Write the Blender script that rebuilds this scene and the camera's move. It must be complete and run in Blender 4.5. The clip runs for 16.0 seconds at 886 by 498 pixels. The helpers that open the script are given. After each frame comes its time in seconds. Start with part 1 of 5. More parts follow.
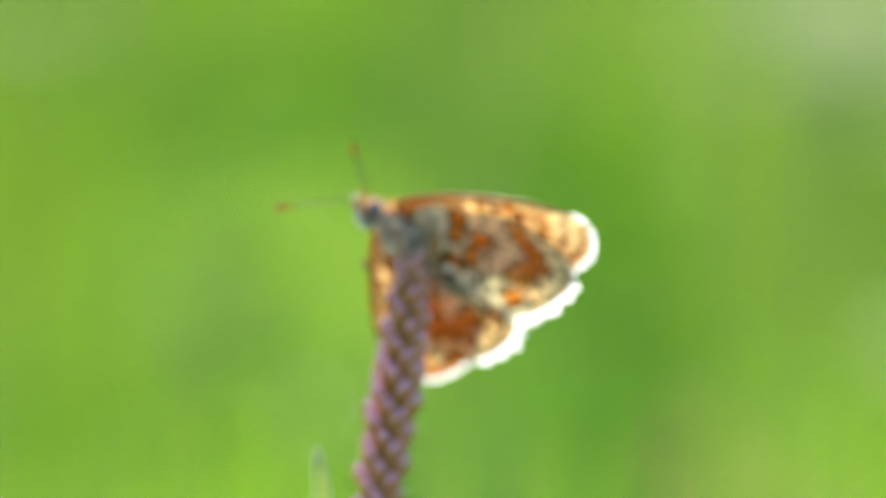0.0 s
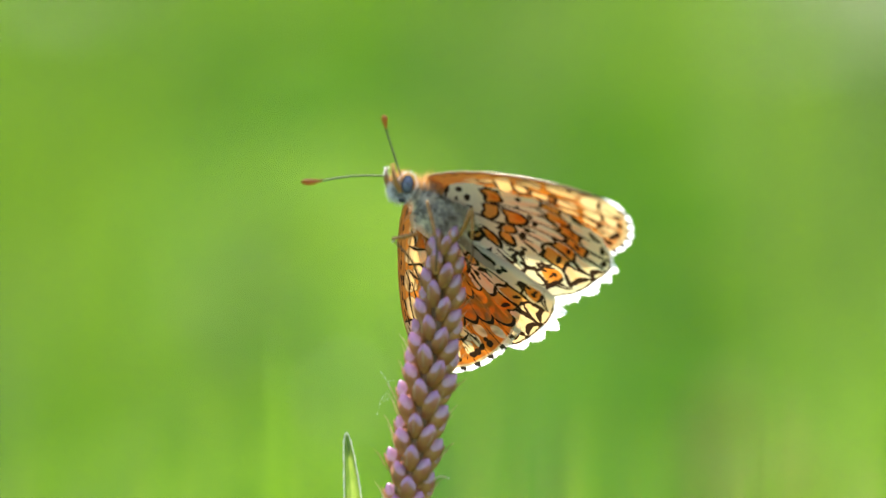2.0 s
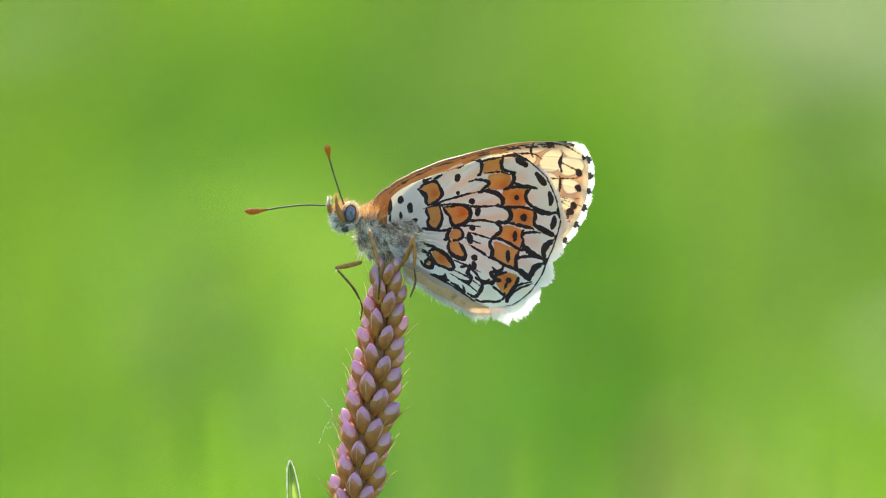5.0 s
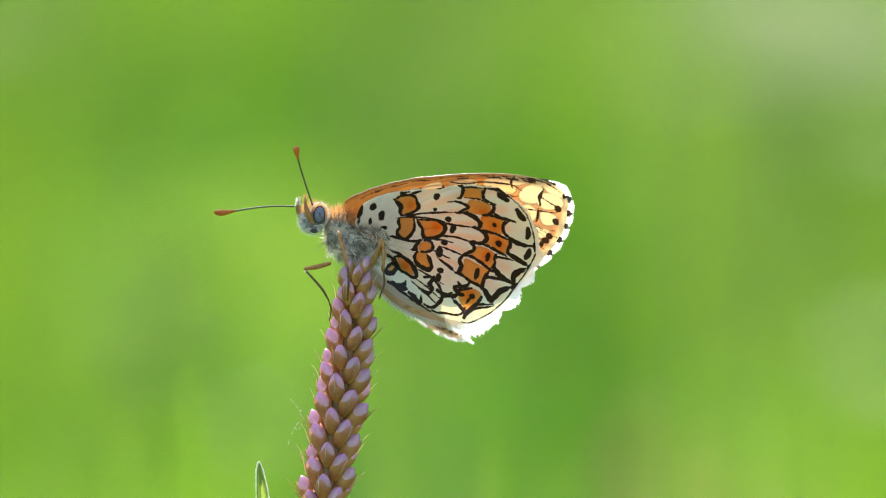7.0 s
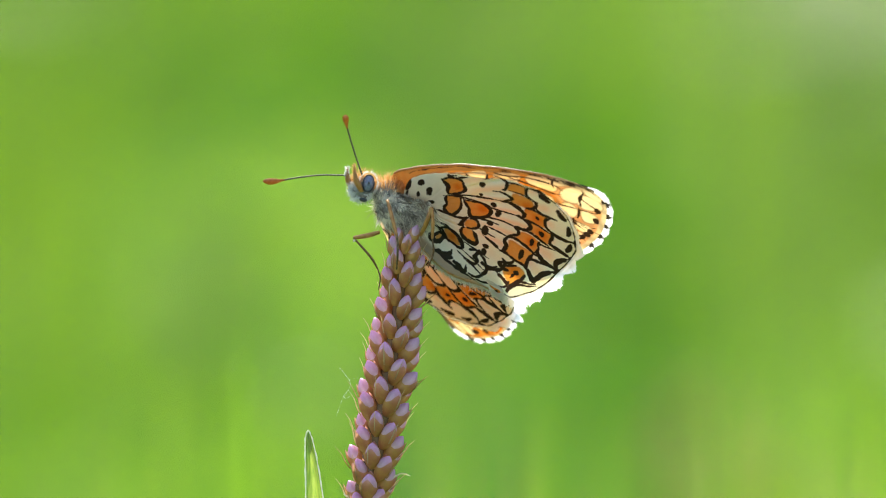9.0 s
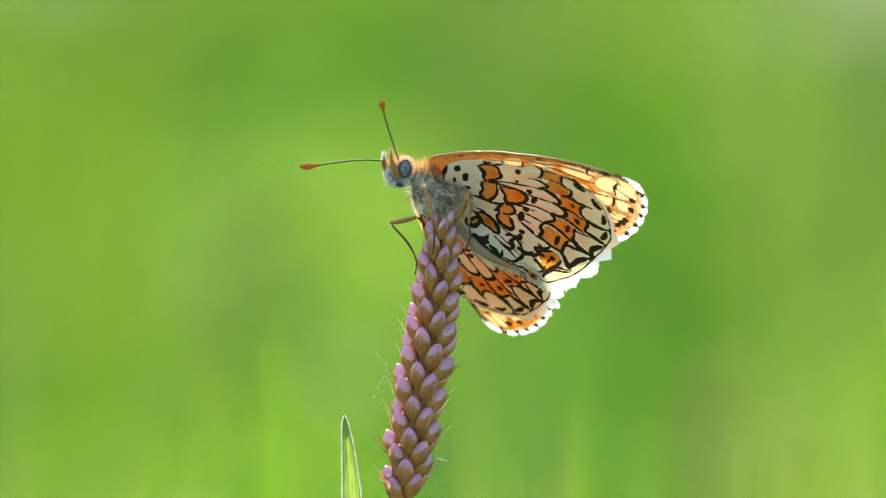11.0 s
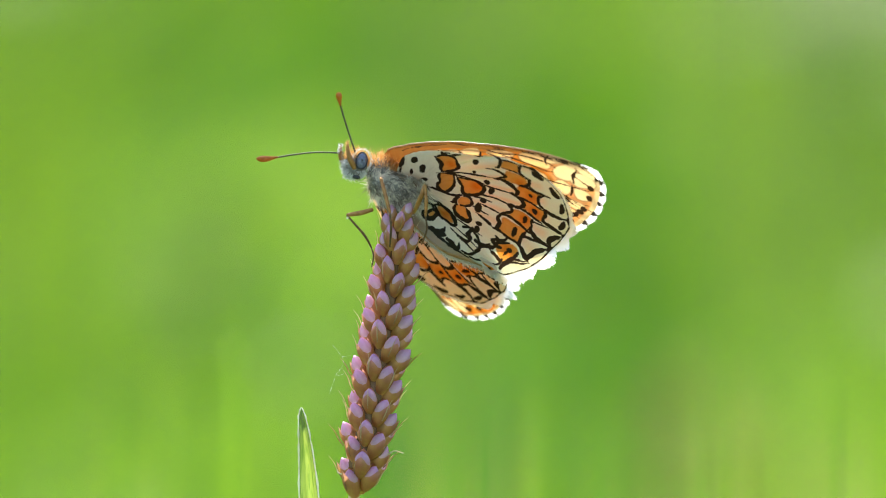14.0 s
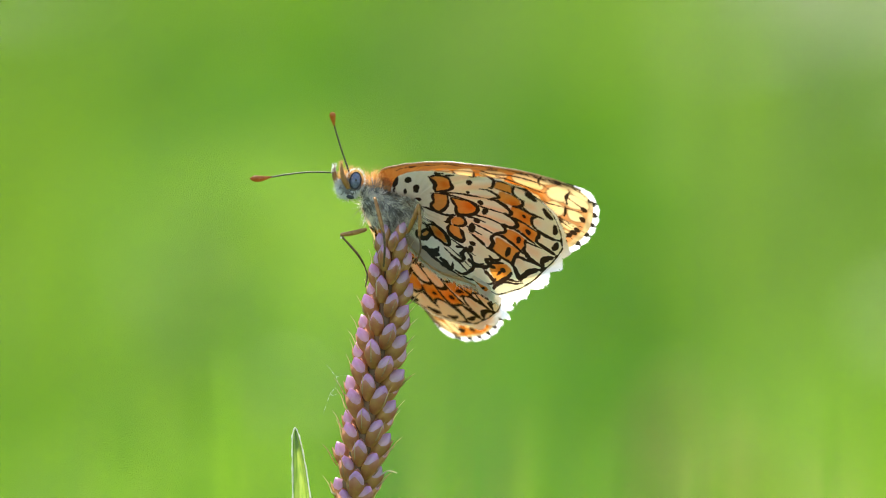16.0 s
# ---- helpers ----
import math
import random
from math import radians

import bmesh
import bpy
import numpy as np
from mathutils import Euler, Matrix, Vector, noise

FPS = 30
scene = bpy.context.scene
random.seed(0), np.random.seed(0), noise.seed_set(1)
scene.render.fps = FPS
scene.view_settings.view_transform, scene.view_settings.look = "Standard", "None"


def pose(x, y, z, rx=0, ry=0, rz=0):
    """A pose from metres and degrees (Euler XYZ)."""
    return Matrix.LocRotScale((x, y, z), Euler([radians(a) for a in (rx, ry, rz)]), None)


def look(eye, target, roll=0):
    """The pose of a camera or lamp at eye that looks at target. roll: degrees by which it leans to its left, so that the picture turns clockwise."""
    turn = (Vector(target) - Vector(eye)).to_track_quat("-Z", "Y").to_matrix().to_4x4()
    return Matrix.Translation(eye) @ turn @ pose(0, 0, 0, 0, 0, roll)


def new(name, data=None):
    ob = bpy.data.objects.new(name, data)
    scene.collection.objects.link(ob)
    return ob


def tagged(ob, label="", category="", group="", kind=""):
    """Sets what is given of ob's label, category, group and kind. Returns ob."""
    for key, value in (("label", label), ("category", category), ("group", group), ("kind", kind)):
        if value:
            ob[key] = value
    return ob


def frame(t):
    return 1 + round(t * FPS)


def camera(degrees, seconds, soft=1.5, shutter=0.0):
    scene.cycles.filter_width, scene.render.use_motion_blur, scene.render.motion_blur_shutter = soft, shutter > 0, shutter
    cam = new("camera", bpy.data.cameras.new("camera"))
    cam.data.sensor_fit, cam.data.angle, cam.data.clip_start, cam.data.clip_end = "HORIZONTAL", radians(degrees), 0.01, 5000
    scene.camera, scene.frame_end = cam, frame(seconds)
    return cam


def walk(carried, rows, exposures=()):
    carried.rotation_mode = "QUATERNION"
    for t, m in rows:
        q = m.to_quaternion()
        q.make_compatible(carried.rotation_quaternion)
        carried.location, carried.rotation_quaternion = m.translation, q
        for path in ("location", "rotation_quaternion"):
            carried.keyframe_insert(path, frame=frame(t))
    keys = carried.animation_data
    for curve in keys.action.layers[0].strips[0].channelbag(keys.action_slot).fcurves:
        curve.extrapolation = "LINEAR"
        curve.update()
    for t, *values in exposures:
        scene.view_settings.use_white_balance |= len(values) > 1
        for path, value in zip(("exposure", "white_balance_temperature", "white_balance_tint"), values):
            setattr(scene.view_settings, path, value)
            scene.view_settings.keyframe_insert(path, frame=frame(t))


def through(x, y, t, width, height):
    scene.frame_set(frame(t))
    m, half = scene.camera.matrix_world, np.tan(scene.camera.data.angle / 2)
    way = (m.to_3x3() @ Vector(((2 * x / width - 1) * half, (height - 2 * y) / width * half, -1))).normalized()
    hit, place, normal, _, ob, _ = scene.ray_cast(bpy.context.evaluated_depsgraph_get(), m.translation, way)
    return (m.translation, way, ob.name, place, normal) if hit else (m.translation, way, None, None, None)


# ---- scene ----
MM = 0.001
PITCH = radians(6.0)
# The picture's axes: right, up, and towards the camera.
VIEW = Matrix(((1, 0, 0, 0), (0, math.sin(PITCH), -math.cos(PITCH), 0), (0, math.cos(PITCH), math.sin(PITCH), 0), (0, 0, 0, 1)))
PERCH = Vector((0.0, 0.0, 0.62))          # the thorax of the butterfly, on top of its flower spike
REACH = 2.0                               # metres from the camera to it
GAUGE = 17.0                              # the long lens shows 17 units of its picture to a millimetre


def seen(x, y, z=0.0):
    """A place from right, up and towards the camera, in mm from the perch."""
    return PERCH + VIEW.to_3x3() @ Vector((x, y, z)) * MM


def from_eye(x, y, z=0.0):
    """The same, in gauge units right of and below the butterfly's eye; z in mm towards the camera."""
    return seen(x / GAUGE - 4.33, -y / GAUGE + 2.21, z)


# ---- camera ----
cam = camera(2.6411, 16.0, soft=0.6)
cam.data.dof.use_dof = True
cam.data.dof.focus_distance = REACH
cam.data.dof.aperture_fstop = 20.0

# seconds, where the eye stands in the view, and how much farther off the camera is
AIM = [(0, 664, 372, 0.037), (0.1, 655, 362, 0.034), (0.2, 621, 411, 0.03), (0.3, 614, 430, 0.026), (0.4, 609, 431, 0.022),
       (0.5, 602, 439, -0.014), (0.7, 604, 430, -0.0125), (0.8, 603, 437, -0.012), (1, 608, 452, -0.011), (1.2, 603, 458, -0.01),
       (1.3, 609, 452, -0.01), (1.5, 616, 399, -0.009), (1.6, 626, 379, -0.009), (1.7, 657, 373, -0.008), (1.8, 691, 338, -0.008),
       (1.9, 715, 346, -0.007), (2, 721, 326, -0.007), (2.2, 727, 291, -0.0065), (2.5, 724, 318, -0.006), (2.7, 721, 317, -0.005),
       (3, 707, 302, -0.002), (3.2, 691, 302, -0.001), (3.5, 682, 305, 0), (4, 671, 302, 0), (4.3, 661, 313, 0), (4.5, 659, 307, 0),
       (4.6, 652, 304, 0), (4.7, 650, 312, 0), (4.8, 653, 349, 0), (4.9, 636, 360, 0), (5, 620, 378, 0), (5.1, 613, 388, 0), (5.2, 615.6, 412, 0),
       (7.3, 562, 368, 0), (7.4, 570, 360, 0), (7.5, 580, 338, 0), (7.6, 584, 322, 0), (7.7, 591, 324, 0), (7.8, 600, 318, 0), (7.9, 598, 327, 0),
       (8, 597, 325, 0), (8.5, 629, 329, 0), (9, 652, 325, 0), (9.2, 655, 318, 0), (11.3, 722, 294, 0), (11.5, 723, 291, 0), (12, 720, 297, 0),
       (12.5, 717, 311, 0), (12.7, 706, 240, 0), (12.8, 700, 236, 0), (12.9, 693, 235, 0), (13, 688, 239, 0), (13.1, 674, 243, 0),
       (13.2, 665, 246, 0), (13.3, 655, 250, 0), (13.5, 654, 300, 0), (14, 640, 285, 0), (14.5, 635.5, 280, 0), (14.7, 627, 285, 0),
       (14.8, 606, 289, 0), (14.9, 590, 312, 0), (15, 590, 331, 0), (15.5, 620, 331, 0), (16, 629, 320, 0)]
PATH = []
for t, ex, ey, back in AIM:
    k = 1 + back
    stand = seen(0, 0, REACH * k / MM)
    aim = seen(-4.33 + k * (784 - ex) / GAUGE, 2.21 + k * (ey - 441) / GAUGE)
    PATH.append((t, look(stand, aim)))
walk(cam, PATH, exposures=[(0.0, 1.52, 7100, 10), (16.0, 1.52, 7100, 10)])

# ---- daylight ----
SUN_HIGH, SUN_TURN = radians(50), radians(-12)     # behind the butterfly, a little to the left
sun = new("sun", bpy.data.lights.new("sun", "SUN"))
sun.data.energy, sun.data.angle, sun.data.color = 3.2, radians(0.53), (1.0, 0.95, 0.86)
to_sun = Vector((math.sin(SUN_TURN) * math.cos(SUN_HIGH), math.cos(SUN_TURN) * math.cos(SUN_HIGH), math.sin(SUN_HIGH)))
sun.matrix_world = look(to_sun * 20, (0, 0, 0))
world = bpy.data.worlds.new("sky")
scene.world = world
world.use_nodes = True
wn = world.node_tree
sky = wn.nodes.new("ShaderNodeTexSky")
sky.sky_type, sky.sun_disc = "NISHITA", False
sky.sun_elevation, sky.sun_rotation = SUN_HIGH, SUN_TURN
back = wn.nodes["Background"]
back.inputs["Strength"].default_value = 0.15
wn.links.new(sky.outputs[0], back.inputs["Color"])


# ---- materials ----
class Nodes:
    """A material's node tree, written as calls."""

    def __init__(self, name):
        self.m = bpy.data.materials.new(name)
        self.m.use_nodes = True
        self.t = self.m.node_tree
        self.t.nodes.clear()
        self.out = self.t.nodes.new("ShaderNodeOutputMaterial")

    def put(self, socket, value):
        if isinstance(value, bpy.types.NodeSocket):
            self.t.links.new(value, socket)
        elif isinstance(value, (tuple, list)) and len(value) == 3 and socket.type == "RGBA":
            socket.default_value = (*value, 1)
        else:
            socket.default_value = value

    def add(self, kind, output=0, props=None, **inputs):
        n = self.t.nodes.new(kind)
        for k, v in (props or {}).items():
            setattr(n, k, v)
        for k, v in inputs.items():
            key = int(k[1:]) if k[0] == "i" and k[1:].isdigit() else k.replace("_", " ")
            self.put(n.inputs[key], v)
        return n.outputs[output]

    def math(self, op, a, b=0.0, clamp=False):
        return self.add("ShaderNodeMath", props={"operation": op, "use_clamp": clamp}, i0=a, i1=b)

    def mix(self, f, a, b, how="MIX"):
        n = self.t.nodes.new("ShaderNodeMix")
        n.data_type, n.blend_type = "RGBA", how
        self.put(n.inputs[0], f), self.put(n.inputs[6], a), self.put(n.inputs[7], b)
        return n.outputs[2]

    def attribute(self, name, output=2):
        return self.add("ShaderNodeAttribute", output, {"attribute_name": name})

    def where(self):
        return self.add("ShaderNodeTexCoord", 3)

    def noise(self, scale, detail=3.0, rough=0.6, output=0, vector=None):
        return self.add("ShaderNodeTexNoise", output, Scale=scale, Detail=detail, Roughness=rough, Vector=vector or self.where())

    def step(self, v, a, b, smooth=True):
        n = self.t.nodes.new("ShaderNodeMapRange")
        n.interpolation_type = "SMOOTHSTEP" if smooth else "LINEAR"
        self.put(n.inputs[0], v), self.put(n.inputs[1], a), self.put(n.inputs[2], b)
        return n.outputs[0]

    def done(self, surface):
        self.t.links.new(surface, self.out.inputs["Surface"])
        return self.m

    def sheet(self, colour, through, share, rough=0.5, normal=None, gloss=0.03):
        """A thin sheet: colour where it is lit from the viewer's side, through where the light shines through it."""
        d = self.add("ShaderNodeBsdfDiffuse", Color=colour, Roughness=0.4)
        tr = self.add("ShaderNodeBsdfTranslucent", Color=through)
        g = self.add("ShaderNodeBsdfGlossy", Color=(1, 1, 1), Roughness=rough)
        if normal:
            for s in (d, tr, g):
                self.t.links.new(normal, s.node.inputs["Normal"])
        a = self.add("ShaderNodeMixShader", i0=share, i1=d, i2=tr)
        return self.add("ShaderNodeMixShader", i0=gloss, i1=a, i2=g)


def wing_material():
    n = Nodes("wing_scales")
    co = n.where()
    jag = n.math("MULTIPLY", n.math("SUBTRACT", n.noise(1900, 3, vector=co), 0.5), 0.27)
    jag = n.math("ADD", jag, n.math("MULTIPLY", n.math("SUBTRACT", n.noise(9000, 1, vector=co), 0.5), 0.12))
    dark = n.step(n.math("ADD", n.attribute("dark"), jag), -0.05, 0.05)
    rust = n.step(n.math("ADD", n.attribute("rust"), jag), -0.12, 0.12)
    dusk = n.attribute("dusk")
    tone = n.noise(420, 3, vector=co)
    fine = n.noise(6000, 2, vector=co)
    pale = n.mix(tone, (0.76, 0.79, 0.72), (0.91, 0.93, 0.88))
    pale = n.mix(n.math("MULTIPLY", n.attribute("blush"), 0.34), pale, (0.82, 0.50, 0.22))
    ember = n.math("ADD", n.attribute("ember"), n.math("MULTIPLY", n.math("SUBTRACT", n.noise(900, 3, vector=co), 0.5), 0.7), True)
    warm = n.mix(ember, n.mix(tone, (0.60, 0.27, 0.050), (0.74, 0.42, 0.12)), n.mix(tone, (0.40, 0.115, 0.009), (0.58, 0.19, 0.018)))
    cream = n.attribute("cream")
    colour = n.mix(n.math("MULTIPLY", rust, n.math("SUBTRACT", 1.0, n.math("MULTIPLY", cream, 0.6))), pale, warm)
    colour = n.mix(n.math("MULTIPLY", dusk, 0.85), colour, (0.24, 0.14, 0.07))
    colour = n.mix(dark, colour, (0.012, 0.010, 0.010))
    colour = n.mix(n.math("MULTIPLY", fine, 0.25), colour, (0.25, 0.22, 0.2), "MULTIPLY")
    lit = n.mix(n.attribute("blush"), n.mix(tone, (0.70, 0.58, 0.25), (0.86, 0.74, 0.41)), n.mix(tone, (0.88, 0.41, 0.08), (0.97, 0.54, 0.15)))
    glow = n.mix(n.math("MULTIPLY", rust, n.math("SUBTRACT", 1.0, n.math("MULTIPLY", cream, 0.15))), lit, n.mix(ember, n.mix(tone, (0.93, 0.36, 0.04), (0.98, 0.52, 0.13)), n.mix(tone, (0.80, 0.16, 0.006), (0.97, 0.27, 0.014))))
    glow = n.mix(n.math("MULTIPLY", dusk, 0.9), glow, (0.20, 0.080, 0.016))
    glow = n.mix(dark, glow, (0.035, 0.014, 0.006))
    bump = n.t.nodes.new("ShaderNodeBump")
    bump.inputs["Strength"].default_value, bump.inputs["Distance"].default_value = 0.35, 0.00006
    n.put(bump.inputs["Height"], n.math("ADD", fine, n.math("MULTIPLY", n.attribute("vein"), 3.0)))
    return n.done(n.sheet(colour, glow, n.attribute("clear"), 0.45, bump.outputs[0], 0.015))


def sheet_material(name, colours, through, share=0.45, scale=300, rough=0.5, gloss=0.03, stretch=None, strands=False, edge=(0.38, 0.70)):
    n = Nodes(name)
    co = n.where()
    if stretch:
        co = n.add("ShaderNodeMapping", Vector=co, Scale=stretch)
    tone = n.noise(scale, 4, vector=co)
    own = n.add("ShaderNodeNewGeometry", 8) if strands else n.add("ShaderNodeObjectInfo", 5)
    f = n.math("ADD", n.math("MULTIPLY", tone, 0.8), n.math("MULTIPLY", own, 0.24 if strands else 0.3), True)
    f = n.step(f, *edge)
    return n.done(n.sheet(n.mix(f, *colours), n.mix(f, *through), share, rough, None, gloss))


def solid_material(name, a, b, scale=400, rough=0.5, metal=0.0, bump=0.3, depth=0.0001, coat=0.0):
    n = Nodes(name)
    tone = n.step(n.noise(scale, 4), 0.3, 0.7)
    p = n.t.nodes.new("ShaderNodeBsdfPrincipled")
    n.put(p.inputs["Base Color"], n.mix(tone, a, b))
    p.inputs["Roughness"].default_value, p.inputs["Metallic"].default_value, p.inputs["Coat Weight"].default_value = rough, metal, coat
    bm = n.t.nodes.new("ShaderNodeBump")
    bm.inputs["Strength"].default_value, bm.inputs["Distance"].default_value = bump, depth
    n.put(bm.inputs["Height"], n.noise(scale * 4, 2))
    n.t.links.new(bm.outputs[0], p.inputs["Normal"])
    return n.done(p.outputs[0])


WING = wing_material()
FRINGE = sheet_material("white_fringe", ((0.90, 0.90, 0.90), (0.95, 0.95, 0.95)), ((0.95, 0.95, 0.95), (0.98, 0.98, 0.98)), 0.8)
FRINGE_DARK = sheet_material("dark_fringe", ((0.03, 0.025, 0.02), (0.06, 0.05, 0.04)), ((0.05, 0.03, 0.02), (0.06, 0.04, 0.03)), 0.3)
HAIR_WHITE = sheet_material("white_hair", ((0.62, 0.62, 0.62), (0.85, 0.85, 0.84)), ((0.8, 0.78, 0.72), (0.9, 0.88, 0.84)), 0.45, strands=True)
HAIR_GREY = sheet_material("grey_hair", ((0.15, 0.12, 0.09), (0.98, 0.91, 0.78)), ((0.2, 0.16, 0.12), (0.97, 0.90, 0.74)), 0.5, 900, strands=True, edge=(0.38, 0.60))
HAIR_TAWNY = sheet_material("tawny_hair", ((0.38, 0.17, 0.045), (0.58, 0.36, 0.16)), ((0.80, 0.40, 0.10), (0.95, 0.66, 0.32)), 0.5, 2500, strands=True)
BODY_DARK = solid_material("dark_body", (0.09, 0.085, 0.08), (0.28, 0.26, 0.23), 2500, 0.6)
BELLY = solid_material("belly", (0.30, 0.20, 0.12), (0.55, 0.46, 0.36), 1500, 0.7)
EYE = solid_material("slate_blue_eye", (0.085, 0.095, 0.14), (0.16, 0.175, 0.24), 5000, 0.25, 0, 0.5, 0.00003, 0.3)
EYE_RIM = solid_material("eye_rim", (0.012, 0.012, 0.014), (0.03, 0.03, 0.03), 3000, 0.4)
LEG = solid_material("tawny_leg", (0.24, 0.095, 0.018), (0.42, 0.20, 0.05), 2500, 0.5)
TIBIA = solid_material("dark_leg", (0.06, 0.032, 0.014), (0.17, 0.09, 0.035), 3000, 0.45)
HORN_DARK = solid_material("antenna_black", (0.015, 0.013, 0.012), (0.03, 0.028, 0.025), 3000, 0.5)
HORN_PALE = solid_material("antenna_pale", (0.30, 0.29, 0.09), (0.44, 0.42, 0.18), 3000, 0.6)
CLUB = sheet_material("rust_club", ((0.14, 0.05, 0.012), (0.26, 0.11, 0.03)), ((0.5, 0.18, 0.03), (0.8, 0.40, 0.08)), 0.42, 2500, 0.4, 0.02)
COSTA = sheet_material("costa_brown", ((0.20, 0.085, 0.02), (0.45, 0.24, 0.07)), ((0.6, 0.24, 0.04), (0.85, 0.5, 0.15)), 0.4, 2500, 0.3, 0.12)
FOLD = sheet_material("wing_fold", ((0.22, 0.12, 0.06), (0.50, 0.36, 0.26)), ((0.5, 0.27, 0.10), (0.75, 0.5, 0.28)), 0.35, 1000)
GRASS = sheet_material("meadow_grass", ((0.046, 0.12, 0.009), (0.10, 0.19, 0.014)), ((0.14, 0.365, 0.006), (0.275, 0.51, 0.014)), 0.5, 6, 0.45, 0.04)
# lighter, yellower copy of the grass: sunlit patches are put into its colour
GRASS_BRIGHT = sheet_material("sun_tinted_grass", ((0.09, 0.18, 0.016), (0.16, 0.26, 0.03)), ((0.29, 0.57, 0.02), (0.42, 0.67, 0.04)), 0.55, 6, 0.45, 0.04)
WEED = sheet_material("weed_green", ((0.04, 0.11, 0.010), (0.07, 0.15, 0.016)), ((0.10, 0.32, 0.008), (0.16, 0.42, 0.015)), 0.45, 60, 0.6, 0.012)
GRASS_PALE = sheet_material("pale_grass", ((0.16, 0.24, 0.06), (0.26, 0.34, 0.10)), ((0.40, 0.58, 0.10), (0.55, 0.70, 0.18)), 0.5, 6, 0.45, 0.04)
STRAW = sheet_material("dry_straw", ((0.40, 0.32, 0.13), (0.55, 0.46, 0.22)), ((0.62, 0.5, 0.2), (0.75, 0.62, 0.28)), 0.5, 60)
SEED = sheet_material("seed_brown", ((0.38, 0.31, 0.10), (0.50, 0.42, 0.16)), ((0.6, 0.52, 0.16), (0.7, 0.6, 0.24)), 0.45, 600)
WEED_COOL = sheet_material("blue_green_weed", ((0.04, 0.12, 0.022), (0.07, 0.16, 0.035)), ((0.09, 0.36, 0.04), (0.14, 0.44, 0.06)), 0.5, 60, 0.6, 0.012)
BLOSSOM = sheet_material("white_blossom", ((0.55, 0.55, 0.46), (0.7, 0.7, 0.62)), ((0.75, 0.78, 0.58), (0.85, 0.86, 0.7)), 0.75, 60)
LEAF = sheet_material("blade_green", ((0.08, 0.17, 0.03), (0.26, 0.35, 0.10)), ((0.12, 0.34, 0.02), (0.50, 0.68, 0.11)), 0.55, 2600, 0.4, 0.02, (1, 1, 0.12))
LEAF_EDGE = sheet_material("blade_edge", ((0.65, 0.68, 0.55), (0.85, 0.86, 0.8)), ((0.9, 0.92, 0.75), (0.95, 0.96, 0.9)), 0.6, 900)
SILK = sheet_material("silk", ((0.7, 0.7, 0.7), (0.85, 0.85, 0.85)), ((0.8, 0.8, 0.8), (0.9, 0.9, 0.9)), 0.5, 900)


def bud_material(name, base, patch, tip, through_a, through_b, low, high):
    """Grades along the bud, from its foot to its tip."""
    n = Nodes(name)
    co = n.where()
    z = n.add("ShaderNodeSeparateXYZ", 2, Vector=co)
    own = n.add("ShaderNodeObjectInfo", 5)
    streak = n.noise(1400, 3, vector=n.add("ShaderNodeMapping", Vector=co, Scale=(1, 1, 0.25)))
    f = n.step(n.math("ADD", z, n.math("MULTIPLY", n.math("SUBTRACT", streak, 0.5), 0.0011)), low, high)
    mott = n.noise(2600, 3, vector=co)
    c = n.mix(f, n.mix(n.step(n.noise(750, 3, vector=co), 0.38, 0.62), base, patch), tip)
    c = n.mix(n.math("MULTIPLY", n.step(mott, 0.3, 0.7), 0.6), c, n.mix(own, (0.66, 0.56, 0.46), (1.0, 0.84, 0.78)), "MULTIPLY")
    c = n.mix(n.math("MULTIPLY", n.step(streak, 0.5, 0.7), 0.35), c, (0.75, 0.55, 0.42), "MULTIPLY")
    thr = n.mix(f, through_a, through_b)
    bump = n.t.nodes.new("ShaderNodeBump")
    bump.inputs["Strength"].default_value, bump.inputs["Distance"].default_value = 0.8, 0.0001
    n.put(bump.inputs["Height"], streak)
    return n.done(n.sheet(c, thr, 0.48, 0.38, bump.outputs[0], 0.06))


CALYX = bud_material("bud_calyx", (0.60, 0.39, 0.10), (0.47, 0.17, 0.07), (0.55, 0.22, 0.22), (0.82, 0.50, 0.20), (0.9, 0.46, 0.40), 0.0012, 0.0026)
PETAL = bud_material("bud_petal", (0.88, 0.70, 0.74), (0.90, 0.76, 0.82), (0.66, 0.31, 0.62), (0.76, 0.53, 0.65), (0.74, 0.40, 0.70), 0.0013, 0.0029)
CALYX_CORE = solid_material("bud_core", (0.16, 0.09, 0.03), (0.26, 0.15, 0.07), 900, 0.7)
AWN = sheet_material("bud_awn", ((0.26, 0.13, 0.06), (0.60, 0.44, 0.24)), ((0.75, 0.55, 0.3), (0.92, 0.82, 0.55)), 0.5, 1500)
STEM = sheet_material("pale_stem", ((0.46, 0.46, 0.22), (0.74, 0.70, 0.50)), ((0.8, 0.78, 0.5), (0.9, 0.88, 0.7)), 0.45, 800)
SOIL = solid_material("meadow_ground", (0.05, 0.115, 0.016), (0.09, 0.165, 0.024), 3.0, 0.9, 0, 0.6, 0.02)


# ---- building helpers ----
def mesh_object(name, verts, faces, material, parent=None, label="", smooth=True, slots=None):
    me = bpy.data.meshes.new(name)
    me.from_pydata([tuple(v) for v in verts], [], [tuple(f) for f in faces])
    for m in (material if isinstance(material, (list, tuple)) else [material]):
        me.materials.append(m)
    if slots is not None:
        me.polygons.foreach_set("material_index", slots)
    if smooth:
        me.polygons.foreach_set("use_smooth", [True] * len(me.polygons))
    me.update()
    ob = new(name, me)
    ob.parent = parent
    if label:
        tagged(ob, label)
    return ob


